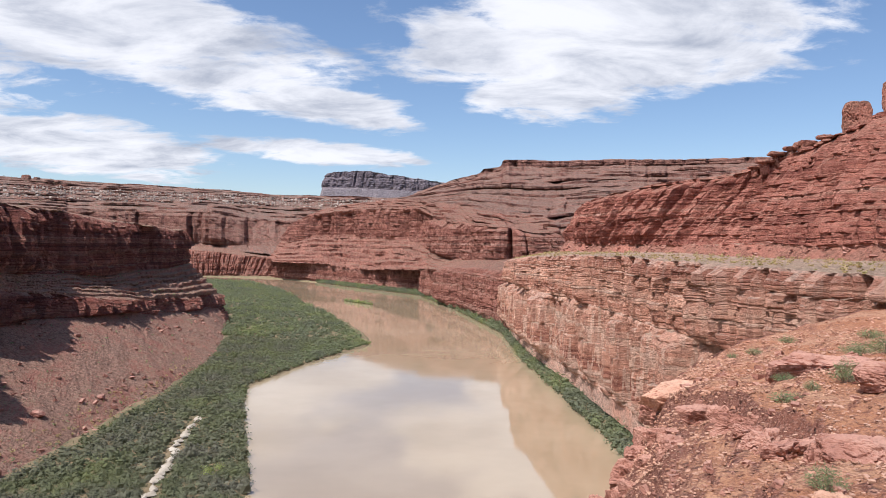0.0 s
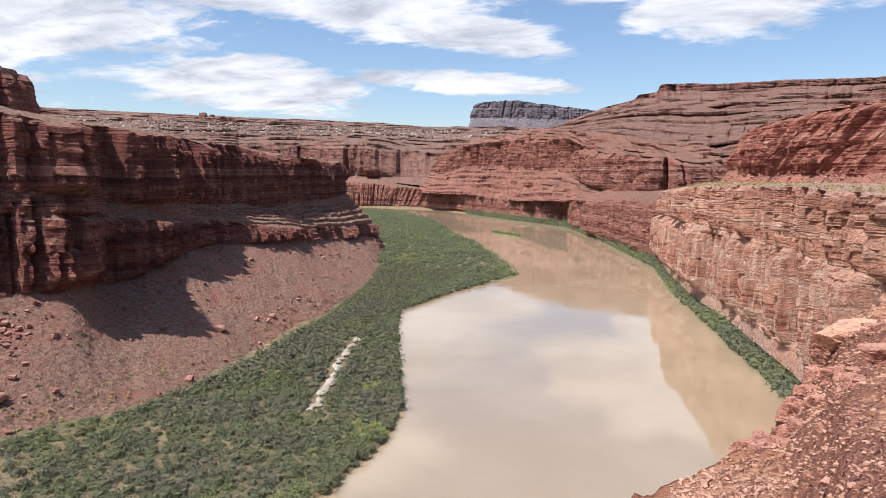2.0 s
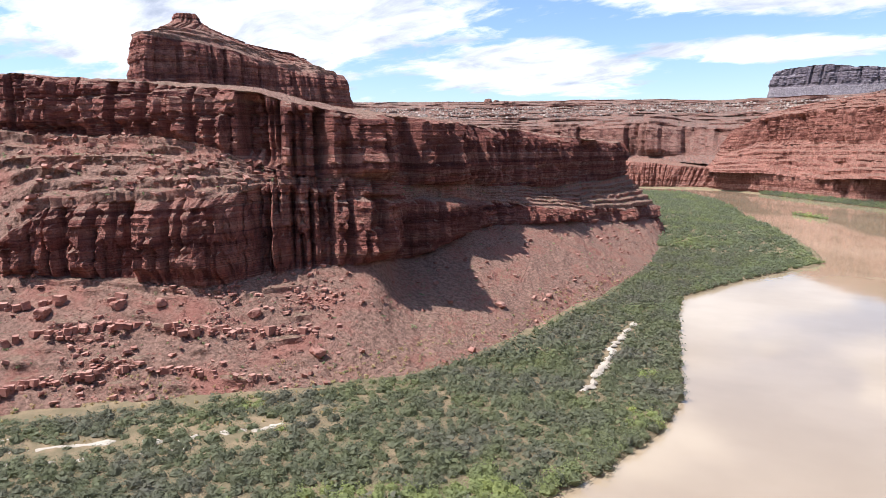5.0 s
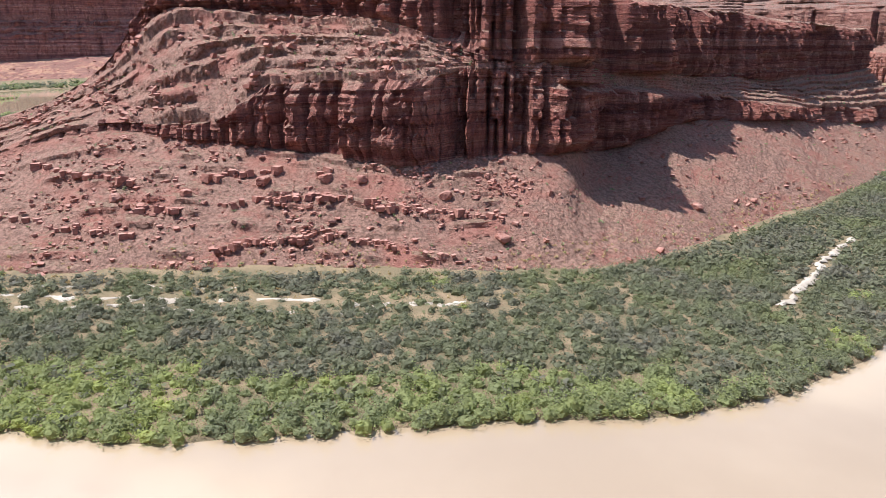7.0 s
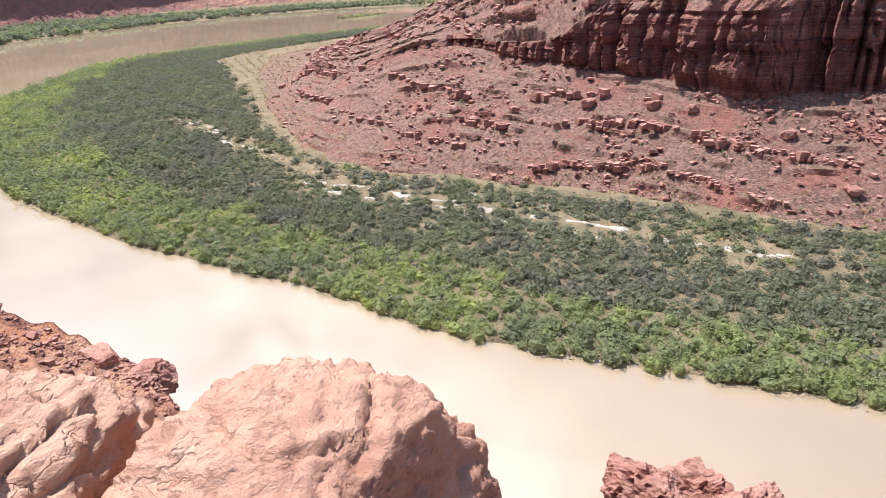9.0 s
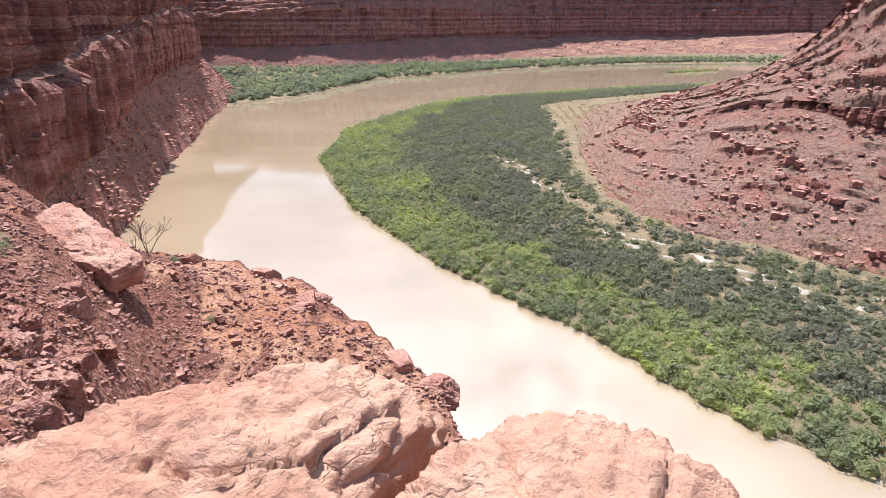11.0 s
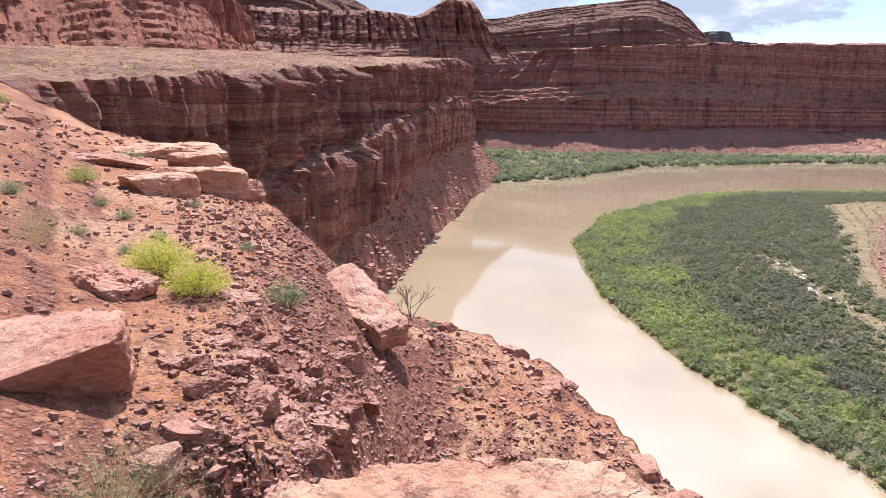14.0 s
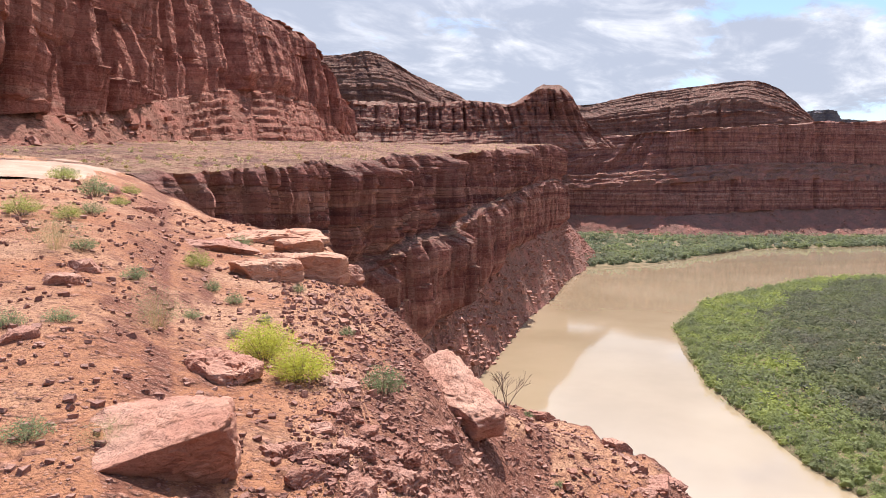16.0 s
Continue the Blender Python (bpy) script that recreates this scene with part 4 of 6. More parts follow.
outer_wall = loft("outer_bend_cliff", [
    rail((127, 860, 3), (124, 905, 3), (121.4, 905, 3), (114, 850, 3), (105, 912, 3), (94, 1080, 3), (82.6, 1210, 3), (76, 1250, 3), (68, 1280, 3), (58, 1300, 3)),
    rail((127, 885, 26), (124, 930, 24), (121.4, 928, 24), (114, 885, 26), (105, 965, 34), (94, 1200, 28), (82.6, 1330, 30), (76, 1360, 36), (68, 1380, 40), (58, 1400, 40)),
    rail((127, 893, 62), (124, 938, 60), (121.4, 936, 60), (114, 893, 66), (105, 973, 72), (94, 1208, 60), (82.6, 1338, 62), (76, 1368, 66), (68, 1388, 70), (58, 1408, 70)),
    rail((127, 913, 78), (124, 958, 76), (121.4, 956, 78), (114, 915, 85), (105, 1000, 92), (94, 1240, 90), (82.6, 1365, 92), (76, 1395, 95), (68, 1415, 98), (58, 1435, 98)),
    rail((127, 925, 112), (124, 970, 115), (118.6, 966, 130), (114, 927, 132), (105, 1012, 143), (94, 1252, 157), (82.6, 1377, 158), (76, 1407, 163), (68, 1427, 166), (58, 1447, 168)),
    rail((127, 1500, 135), (124, 1500, 135), (118.6, 1500, 142), (114, 1500, 150), (105, 1600, 172), (94, 1700, 185), (82.6, 1800, 190), (76, 1800, 195), (68, 1800, 200), (58, 1800, 200)),
], ["scree", "ledges", "broken", "ledges", "top"], ROCK_WALL, 4.0, 2.3, (13, 5), (3.4, 2.4), (2.6, 1.7), 1.8, seed=59, beds=(3, 8, 3, 9, 3), bay=(60, 16))
tagged(outer_wall, "shaded dark red canyon wall behind the far bend", "cliff", kind="structure")

# ---- flats beside the river ----
inner_flat = loft("floodplain", [
    rail((80, 720, -1), (96, 577, -1), (104.8, 503, -1), (111.7, 388, -1), (114, 304, -1), (111.5, 222, -1), (104, 162, -1), (97.2, 140, -1), (87.7, 119, -1), (77.4, 102, -1), (61, 96, -1),
         (45, 99, -1), (30, 107, -1), (21.6, 124, -1), (16.5, 148, -1), (15, 170, -1), (15.6, 242, -1), (15.6, 292, -1), (10, 352, -1), (5.7, 408, -1), (8.6, 566, -1), (10.9, 660, -1), (12.7, 850, -1), (15.3, 1040, -1)),
    rail((80, 715, 0.6), (95.6, 573, 0.6), (104.4, 500, 0.6), (111, 388, 0.6), (113.2, 305, 0.6), (110.8, 224, 0.6), (103.4, 165, 0.6), (96.6, 143, 0.6), (87.2, 122, 0.6), (77, 105, 0.6), (61, 99, 0.6),
         (45, 102, 0.6), (30.5, 110, 0.6), (22.4, 127, 0.6), (17.4, 151, 0.6), (16, 172, 0.6), (16.2, 243, 0.6), (16, 294, 0.6), (10.4, 355, 0.6), (6.2, 410, 0.6), (9, 566, 0.6), (11.2, 660, 0.6), (13, 850, 0.6), (15.6, 1040, 0.6)),
    rail((82, 650, 2), (92, 520, 2), (95, 490, 2), (94.5, 450, 2), (93.5, 400, 2), (93, 300, 2), (89.5, 225, 2), (82, 200, 2), (74, 188, 2), (66, 182, 2), (58, 176, 2),
         (46, 174, 2), (38, 180, 2), (33, 195, 2), (28, 222, 2), (25, 250, 2), (22, 280, 2), (20, 320, 2), (18.6, 360, 2), (17.6, 440, 2), (17.4, 520, 2), (18, 660, 2), (18.4, 860, 2), (19, 1050, 2)),
    rail((78, 600, 3), (86, 500, 3), (88, 470, 3), (88, 440, 3), (87, 390, 3), (85, 320, 3), (83, 260, 3), (77, 230, 3), (70, 215, 3), (63, 210, 3), (56, 205, 3),
         (48, 200, 3), (41, 208, 3), (36, 225, 3), (31, 260, 3), (28, 290, 3), (25, 320, 3), (23, 360, 3), (21, 400, 3), (20, 470, 3), (20, 560, 3), (21, 690, 3), (22, 880, 3), (22, 1080, 3)),
], ["scree", "scree", "scree"], UNDERGROWTH, 3.0, 3.0, rough=0.35, seed=63)
tagged(inner_flat, "silty floodplain of the inner river bend", "floodplain", kind="structure")

outer_flat = loft("far_bank", [
    rail((123, 500, -1), (121, 512, -1), (115, 560, -1), (109.5, 700, -1), (98.4, 848, -1), (88.4, 972, -1), (82.5, 1022, -1), (74, 1090, -1)),
    rail((123, 510, 1), (121, 522, 1), (115, 570, 1), (109.5, 712, 1), (98.4, 860, 1), (88.4, 985, 1), (82.5, 1036, 1), (74, 1105, 1)),
    rail((127, 900, 4), (122, 930, 4), (114, 880, 4), (105, 935, 4), (95, 1100, 4), (86, 1200, 4), (82, 1230, 4), (72, 1290, 4)),
], ["scree", "scree"], UNDERGROWTH, 6.0, 6.0, rough=0.4, seed=66)
tagged(outer_flat, "low green bank under the far canyon wall", "river bank", kind="structure")

right_flat = loft("right_bank", [
    rail((-30, 110, -1), (-20, 160, -1), (-15.3, 205, -1), (-10.3, 276, -1), (-7, 352, -1), (-5.1, 462, -1), (-0.8, 640, -1), (2, 796, -1), (6.7, 905, -1), (10.4, 1026, -1), (15.3, 1148, -1), (20, 1200, -1)),
    rail((-30, 113, 0.8), (-20, 163, 0.8), (-15.5, 208, 0.8), (-10.4, 279, 0.8), (-7.1, 356, 0.8), (-5.2, 466, 0.8), (-0.9, 644, 0.8), (2, 800, 0.8), (6.7, 911, 0.8), (10.4, 1032, 0.8), (15.3, 1154, 0.8), (20, 1206, 0.8)),
    rail((-32, 150, 5), (-22, 200, 5), (-17, 240, 5), (-11.5, 315, 5), (-8, 390, 4), (-6, 475, 3), (-1, 670, 3), (2, 830, 3), (6.7, 940, 3), (10.4, 1055, 3), (15.3, 1180, 3), (20, 1230, 3)),
], ["scree", "scree"], UNDERGROWTH, 4.0, 4.0, rough=0.4, seed=69)
tagged(right_flat, "narrow vegetated bank under the orange cliff", "river bank", kind="structure")

# ---- the overlook where the camera stands ----
EDGE = [(-75, 60, -4), (-60, 60, -4), (-33, 50, -3.5), (-27, 38, -4), (-21.5, 30, -4.4), (-18.3, 24, -4.6), (-17.2, 19.5, -5.0), (-14.6, 14.5, -5.0), (-10.5, 11.5, -4.6), (-3, 8, -4), (10, 5, -3.4), (30, 4, -3.2),
        (45, 4.2, -3.4), (60, 4.7, -3.8), (72, 3.6, -3.3), (80, 3.2, -3), (95, 4, -3.2), (104, 6, -3.8), (107, 8, -4.2), (112, 9.5, -4.3), (115, 11, -4.5), (120, 12.5, -4.4), (125, 14.4, -4.6),
        (129, 13.5, -4), (132, 12, -3.3), (135, 12, -2.65)]
EDGE_LEFT = [(138, 15, -2.4), (140, 18, -2.3), (143, 30, -2.1), (147, 36, -1.9), (151, 42, -1.5), (154, 52, -0.6), (157, 64, 0.9), (165, 140, 5.6), (180, 135, 4.6), (230, 100, 3), (285, 60, -4)]


def ground_height(X, Y):
    """Height of the overlook's ground, with its cut bank and the gully beside the near boulders."""
    X, Y = np.asarray(X, dtype=float), np.asarray(Y, dtype=float)
    st = np.array(EDGE + EDGE_LEFT, dtype=float)
    az = np.degrees(np.arctan2(-X, Y))
    az = np.where(az < -75, az + 360, az)
    r = np.hypot(X, Y)
    d = np.exp(np.interp(az, st[:, 0], np.log(st[:, 1])))
    ze = np.interp(az, st[:, 0], st[:, 2])
    foot = -1.72
    Z = EYE + foot + (ze - foot) * np.clip(r / d, 0, 1) ** 0.9
    # cut bank: lower on the river side of a line
    ax, ay = polar(131.5, 10.2)
    bx, by = polar(146, 2.4)
    lx, ly = bx - ax, by - ay
    ln = math.hypot(lx, ly)
    along = ((X - ax) * lx + (Y - ay) * ly) / ln
    side = ((X - ax) * ly - (Y - ay) * lx) / ln + 0.35 * fbm(X / 0.9, Y / 0.9, X * 0, 3, 41)
    side = -side
    on = np.clip((along + 0.4) / 2.6, 0, 1) * np.clip((ln + 0.4 - along) / 0.8, 0, 1)
    Z = Z - 0.60 * on * np.clip(side / 0.8, 0, 1) * np.clip(1.6 - side / 2.2, 0, 1)
    gx, gy = polar(145.0, 3.65)
    Z = Z - 0.55 * np.exp(-((X - gx) ** 2 + (Y - gy) ** 2) / 0.11)
    bank = on * np.clip(1.5 - np.abs(side - 0.2) / 0.9, 0, 1)
    Z = Z + bank * (0.10 * fbm(X / 0.7, Y / 0.7, Z * 0, 3, 61, 0.6) - 0.12 * np.abs(fbm(X / 0.8, Y / 0.8, Z * 0, 3, 62)))
    near = np.clip((r - 0.5) / 1.6, 0.12, 1)
    scree = np.clip((138 - az) / 6, 0, 1) * np.clip((az - 100) / 5, 0, 1)
    right = np.clip((-5 - az) / 6, 0, 1)
    Z = Z + near * ((0.09 + 0.10 * scree + 0.12 * right) * fbm(X / 1.3, Y / 1.3, Z * 0, 4, 5, 0.6) + (0.03 + 0.05 * scree) * fbm(X / 0.36, Y / 0.36, Z * 0, 2, 6, 0.6))
    # a low broken ledge that crosses the right-hand slope
    lz = [(-17.5, 17.5), (-20.6, 13.9), (-22.3, 12.4), (-23.8, 11.1), (-25.3, 10.0), (-27.0, 9.3), (-29.0, 8.8), (-33.0, 8.4), (-60.0, 8.4)]
    rl = np.interp(-az, [-q[0] for q in lz], [q[1] for q in lz]) + 0.5 * fbm(X / 1.1, Y / 1.1, X * 0, 3, 47)
    Z = Z + right * np.clip((-az - 15) / 3, 0, 1) * 0.26 * np.clip((r - rl) / 0.8, 0, 1) * np.clip(1.5 - (r - rl) / 9.0, 0, 1)
    ledge = np.floor(Z / 0.23 + 0.8 * fbm(X / 2.5, Y / 2.5, X * 0, 2, 44)) * 0.23
    Z = Z + right * np.clip((r - 5) / 3, 0, 1) * 0.2 * (ledge - Z) + 0.012 * r * fbm(X / 9, Y / 9, Z * 0, 3, 8)
    return Z


def ground_at(az, d):
    x, y = polar(az, d)
    return x, y, float(ground_height(np.array([x]), np.array([y]))[0])


def overlook():
    st = np.array(EDGE + EDGE_LEFT, dtype=float)
    az = np.concatenate([np.arange(-75, -34, 1.5), np.arange(-34, 0, 0.36), np.arange(0, 100, 1.0), np.arange(100, 166, 0.36), np.arange(166, 285.1, 1.7)])
    az[-1] = 285.0
    d = np.exp(np.interp(az, st[:, 0], np.log(st[:, 1])))
    d = d * (1 + 0.05 * fbm(az / 3.0, az * 0, az * 0, 4, 31, 0.65))
    u = np.linspace(0, 1, 165)
    rr = 0.02 * (d[:, None] / 0.02) ** (0.5 + 0.5 * u[None, :])
    rr[:, 0] = 0.02
    A = np.radians(az)[:, None]
    X, Y = -rr * np.sin(A), rr * np.cos(A)
    Z = ground_height(X, Y)
    # the broken rock face below the edge
    k = 44
    drop = np.linspace(0, 1, k)[1:] ** 2.0 * 64
    Xd, Yd, Zd = [], [], []
    for h in drop:
        out = 0.10 * h + 0.35 * (1 - math.exp(-h / 1.0))
        wob = (0.7 + min(h, 8) * 0.15) * fbm(X[:, -1] / 1.5, Y[:, -1] / 1.5, np.full(len(az), h / 0.7), 5, 12, 0.65)
        r2 = d + out + wob * min(1, h)
        Xd.append(-r2 * np.sin(A[:, 0]))
        Yd.append(r2 * np.cos(A[:, 0]))
        Zd.append(Z[:, -1] - h)
    X = np.concatenate([X, np.stack(Xd, 1)], 1)
    Y = np.concatenate([Y, np.stack(Yd, 1)], 1)
    Z = np.concatenate([Z, np.stack(Zd, 1)], 1)
    V = np.stack([X, Y, Z], 2)
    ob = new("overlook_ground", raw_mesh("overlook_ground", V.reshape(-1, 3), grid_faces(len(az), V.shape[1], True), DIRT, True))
    tagged(ob, "red dirt and gravel ground of the cliff-top overlook", "ground", kind="structure")
    return ob


overlook()
# ---- shrubs along the river ----


def shrub_arrays(seed, leaves=44, lobes=5, leaf=0.30):
    """A shrub about 1 wide and 1 high: an uneven dome of leafy lobes with sprays standing out of it; all faces have four corners."""
    g = np.random.default_rng(seed)
    n = lobes + 3
    rings = 3 if lobes > 3 else 2
    V, F = [], []
    bump = g.uniform(0.55, 1.1, (rings + 1, n))
    for i in range(rings + 1):
        e = i / rings * 1.35
        for j in range(n):
            a = 6.283 * (j + 0.5 * (i % 2)) / n
            r = 0.33 * bump[i, j] * (1.0 if i else 0.85)
            V.append((math.cos(a) * math.cos(e) * r, math.sin(a) * math.cos(e) * r, 0.05 + 0.56 * math.sin(e) * (0.6 + 0.4 * bump[i, j])))
    for i in range(rings):
        F += [(i * n + j, i * n + (j + 1) % n, (i + 1) * n + (j + 1) % n, (i + 1) * n + j) for j in range(n)]
    V, F = [np.array(V)], [np.array(F)]
    a, e = g.uniform(0, 6.283, leaves), np.arcsin(g.uniform(0.02, 1.0, leaves))
    d = np.stack([np.cos(a) * np.cos(e), np.sin(a) * np.cos(e), np.sin(e)], 1)
    lump = 0.80 + 0.30 * np.sin(a * round(lobes / 2) + seed) * np.cos(e * 4 + seed)
    p = d * (np.array([0.46, 0.46, 0.90]) * (lump * g.uniform(0.72, 1.22, leaves))[:, None]) + np.array([0, 0, 0.06])
    side = np.cross(d, g.normal(size=(leaves, 3)))
    side /= np.linalg.norm(side, axis=1, keepdims=True)
    up = np.cross(d, side) * 0.55 + np.array([0, 0, 0.45]) + d * 0.35
    w = leaf * g.uniform(0.35, 0.65, leaves)[:, None] * 0.5
    h = leaf * g.uniform(0.5, 1.0, leaves)[:, None] * 0.6
    V.append(np.stack([p - side * w, p + side * w, p + side * w * 0.5 + up * h, p - side * w * 0.6 + up * h], 1).reshape(-1, 3))
    F.append(np.arange(leaves * 4).reshape(-1, 4) + len(V[0]))
    return np.concatenate(V), np.concatenate(F)


TEMPLATES = [shrub_arrays(100 + k, 155, 6, 0.125) for k in range(12)]
MIDDLE = [shrub_arrays(150 + k, 34, 3, 0.28) for k in range(8)]
SMALL = [shrub_arrays(200 + k, 13, 1, 0.5) for k in range(6)]


def plant(name, spots, mat, label, templates=TEMPLATES):
    """Many shrubs as one object. spots: x, y, z, width, height."""
    parts, tone = [], []
    for j, (x, y, z, w, h) in enumerate(spots):
        v, f = templates[RNG.integers(len(templates))]
        tone.append(np.full(len(v), RNG.uniform(0.2, 0.8)))
        a = RNG.uniform(0, 6.28)
        c, s = math.cos(a), math.sin(a)
        q = np.stack([x + w * (v[:, 0] * c - v[:, 1] * s), y + w * (v[:, 0] * s + v[:, 1] * c), z + h * v[:, 2]], 1)
        parts.append((q, f))
    v, f = merge(parts)
    me = raw_mesh(name, v, f, mat)
    me.attributes.new("tone", "FLOAT", "POINT").data.foreach_set("value", np.concatenate(tone).astype(np.float32))
    return tagged(new(name, me), label, "shrubs", kind="stuff")


def strip_spots(inner, outer, count, size, lo=0.0, hi=1.0, zfun=lambda v: 1.0, keep=None, seed=0, spacing=0.0):
    """Random spots in a strip between two lists of (azimuth, distance)."""
    g = np.random.default_rng(seed)
    a = np.array([polar(*p[:2]) for p in inner])
    b = np.array([polar(*p[:2]) for p in outer])
    m = (a + b) / 2
    ln = np.linalg.norm(np.diff(m, axis=0), axis=1)
    wd = np.linalg.norm(a - b, axis=1)
    area = ln * (wd[1:] + wd[:-1]) / 2
    cum = np.concatenate([[0], np.cumsum(area)]) / area.sum()
    out, taken, tries = [], {}, 0
    while len(out) < count and tries < count * 7:
        tries += 1
        t = np.interp(g.random(), cum, np.arange(len(a)))
        i = min(int(t), len(a) - 2)
        u = t - i
        v = lo + (hi - lo) * g.random()
        p = (a[i] * (1 - u) + a[i + 1] * u) * (1 - v) + (b[i] * (1 - u) + b[i + 1] * u) * v
        w = g.uniform(*size)
        if spacing:
            ci, cj = int(p[0] // spacing), int(p[1] // spacing)
            if any((p[0] - qx) ** 2 + (p[1] - qy) ** 2 < (spacing * (0.55 + 0.45 * w / size[1])) ** 2 for di in (-1, 0, 1) for dj in (-1, 0, 1) for qx, qy in taken.get((ci + di, cj + dj), ())):
                continue
            taken.setdefault((ci, cj), []).append((p[0], p[1]))
        if keep is not None and g.random() > keep(p[0], p[1], v):
            continue
        out.append((p[0], p[1], zfun(v) - 0.25, w * 1.32, w * g.uniform(0.52, 0.85)))
    return out


BANK = [(80, 715), (88, 640), (95.6, 573), (100, 545), (104.4, 500), (111, 388), (113.2, 305), (110.8, 224), (103.4, 165), (96.6, 143), (87.2, 122), (77, 105), (61, 99), (45, 102), (30.5, 110), (22.4, 127), (17.4, 151), (16, 172), (16.2, 243), (16, 294), (10.4, 355), (6.2, 410)]
BACK = [(82, 650), (86, 590), (91, 530), (93, 510), (95, 480), (94.5, 440), (93.3, 380), (92.6, 295), (89, 222), (82, 199), (74, 187), (66, 181), (58, 175), (46, 173), (38, 178), (33, 192), (28, 218), (25, 245), (22, 276), (20, 318), (18.6, 356), (17.6, 430)]


SAND_LINE = [(99, 300), (96, 262), (87.4, 190), (81, 177), (73.2, 164), (66.8, 157), (55.3, 149.5), (47, 149)]
TRAIL = [(19.4, 240), (20.4, 220), (21.2, 206), (22.2, 182), (23.4, 166)]


def azimuth(p):
    return math.degrees(math.atan2(-p[0], p[1]))


def line_distance(x, y, line):
    best = 1e9
    pts = [polar(*p) for p in line]
    for (ax, ay), (bx, by) in zip(pts, pts[1:]):
        t = max(0.0, min(1.0, ((x - ax) * (bx - ax) + (y - ay) * (by - ay)) / ((bx - ax) ** 2 + (by - ay) ** 2)))
        best = min(best, math.hypot(x - ax - t * (bx - ax), y - ay - t * (by - ay)))
    return best


def clearing(x, y, v):
    n = fbm(np.array([x / 9.0]), np.array([y / 9.0]), np.array([0.0]), 3, 77)[0]
    if v > 0.93 + 0.06 * n and 42 < math.degrees(math.atan2(-x, y)) < 97:
        return 0.12
    if line_distance(x, y, TRAIL) < 2.2:
        return 0.0
    d = line_distance(x, y, SAND_LINE)
    return 0.3 if d < 3 + 4 * n else 0.7 if d < 8 + 5 * n else 1.0


near_spots, mid_spots, green_spots = [], [], []
for spot in strip_spots(BANK, BACK, 12000, (2.4, 4.9), -0.022, 0.98, lambda v: 0.6 + 1.2 * v, clearing, 3, 2.35):
    mood = 0.5 * fbm(np.array([spot[0] / 16]), np.array([spot[1] / 16]), np.array([0.0]), 3, 78)[0] + (0.45 if spot[2] < 0.60 else 0.14 if spot[2] < 0.70 else -0.2)
    mood -= 0.5 * min(1.0, max(0.0, (46 - azimuth(spot)) / 10)) * min(1.0, max(0.0, (360 - math.hypot(spot[0], spot[1])) / 60))
    (green_spots if mood > 0.12 else near_spots if math.hypot(spot[0], spot[1]) < 190 else mid_spots).append(spot)
plant("tamarisk_thicket", near_spots, LEAF_GREY, "dense grey-green tamarisk thicket on the floodplain")
plant("tamarisk_thicket", mid_spots, LEAF_GREY, "grey-green tamarisk thicket round the far end of the bend", MIDDLE)
plant("willow_fringe", [s for s in green_spots if math.hypot(s[0], s[1]) < 190], LEAF_GREEN, "fresh green willow fringe along the water")
plant("willow_fringe", [s for s in green_spots if math.hypot(s[0], s[1]) >= 190 and azimuth(s) > 46], LEAF_GREEN, "green willow fringe round the nose of the bend", MIDDLE)
plant("willow_fringe", [s for s in green_spots if math.hypot(s[0], s[1]) >= 190 and azimuth(s) <= 46], LEAF_FAR, "green willow fringe round the far end of the bend", MIDDLE)
plant("thicket_floor", [(x, y, z, w * 0.8, h * 0.7) for x, y, z, w, h in strip_spots(BANK, BACK, 3600, (2.6, 4.6), 0.0, 0.97, lambda v: 0.6 + 1.2 * v, clearing, 13)], LEAF_GREY, "low grey-green growth between the thicket shrubs", SMALL)
FAR_IN = [(6.2, 410), (9, 566), (11.2, 660), (13, 850), (15.6, 1040)]
FAR_BACK = [(17.6, 440), (17.4, 520), (18, 660), (18.4, 860), (19, 1050)]
plant("far_thicket", strip_spots(FAR_IN, FAR_BACK, 2000, (3.4, 6.2), 0, 1, lambda v: 0.5 + 1.2 * v, None, 5, 2.6), LEAF_FAR, "green thicket on the far inner bank", MIDDLE)
OUT_IN = [(122, 518), (115, 570), (109.5, 712), (98.4, 860), (88.4, 985), (82.5, 1036), (74, 1105)]
OUT_BACK = [(123.5, 880), (114, 845), (105, 900), (97, 960), (87.5, 1060), (82, 1100), (73, 1160)]
plant("far_thicket", strip_spots(OUT_IN, OUT_BACK, 2900, (4, 8), 0, 1, lambda v: 1 + 2.0 * v, None, 6), LEAF_FAR, "green thicket below the far canyon wall", SMALL)
R_IN = [(-20, 163), (-15.5, 208), (-10.4, 279), (-7.1, 356), (-5.2, 466), (-0.9, 644), (2, 800), (6.7, 911), (10.4, 1032)]
R_OUT = [(-21.5, 190), (-16.6, 232), (-11.2, 300), (-7.7, 375), (-5.7, 474), (-1, 662), (2, 815), (6.7, 926), (10.4, 1045)]
plant("bank_shrubs", strip_spots(R_IN, R_OUT, 1500, (2.8, 5.6), -0.25, 1.0, lambda v: 0.6 + 3.4 * max(v, 0), None, 7, 2.2), LEAF_FAR, "green shrubs along the foot of the orange cliff", MIDDLE)


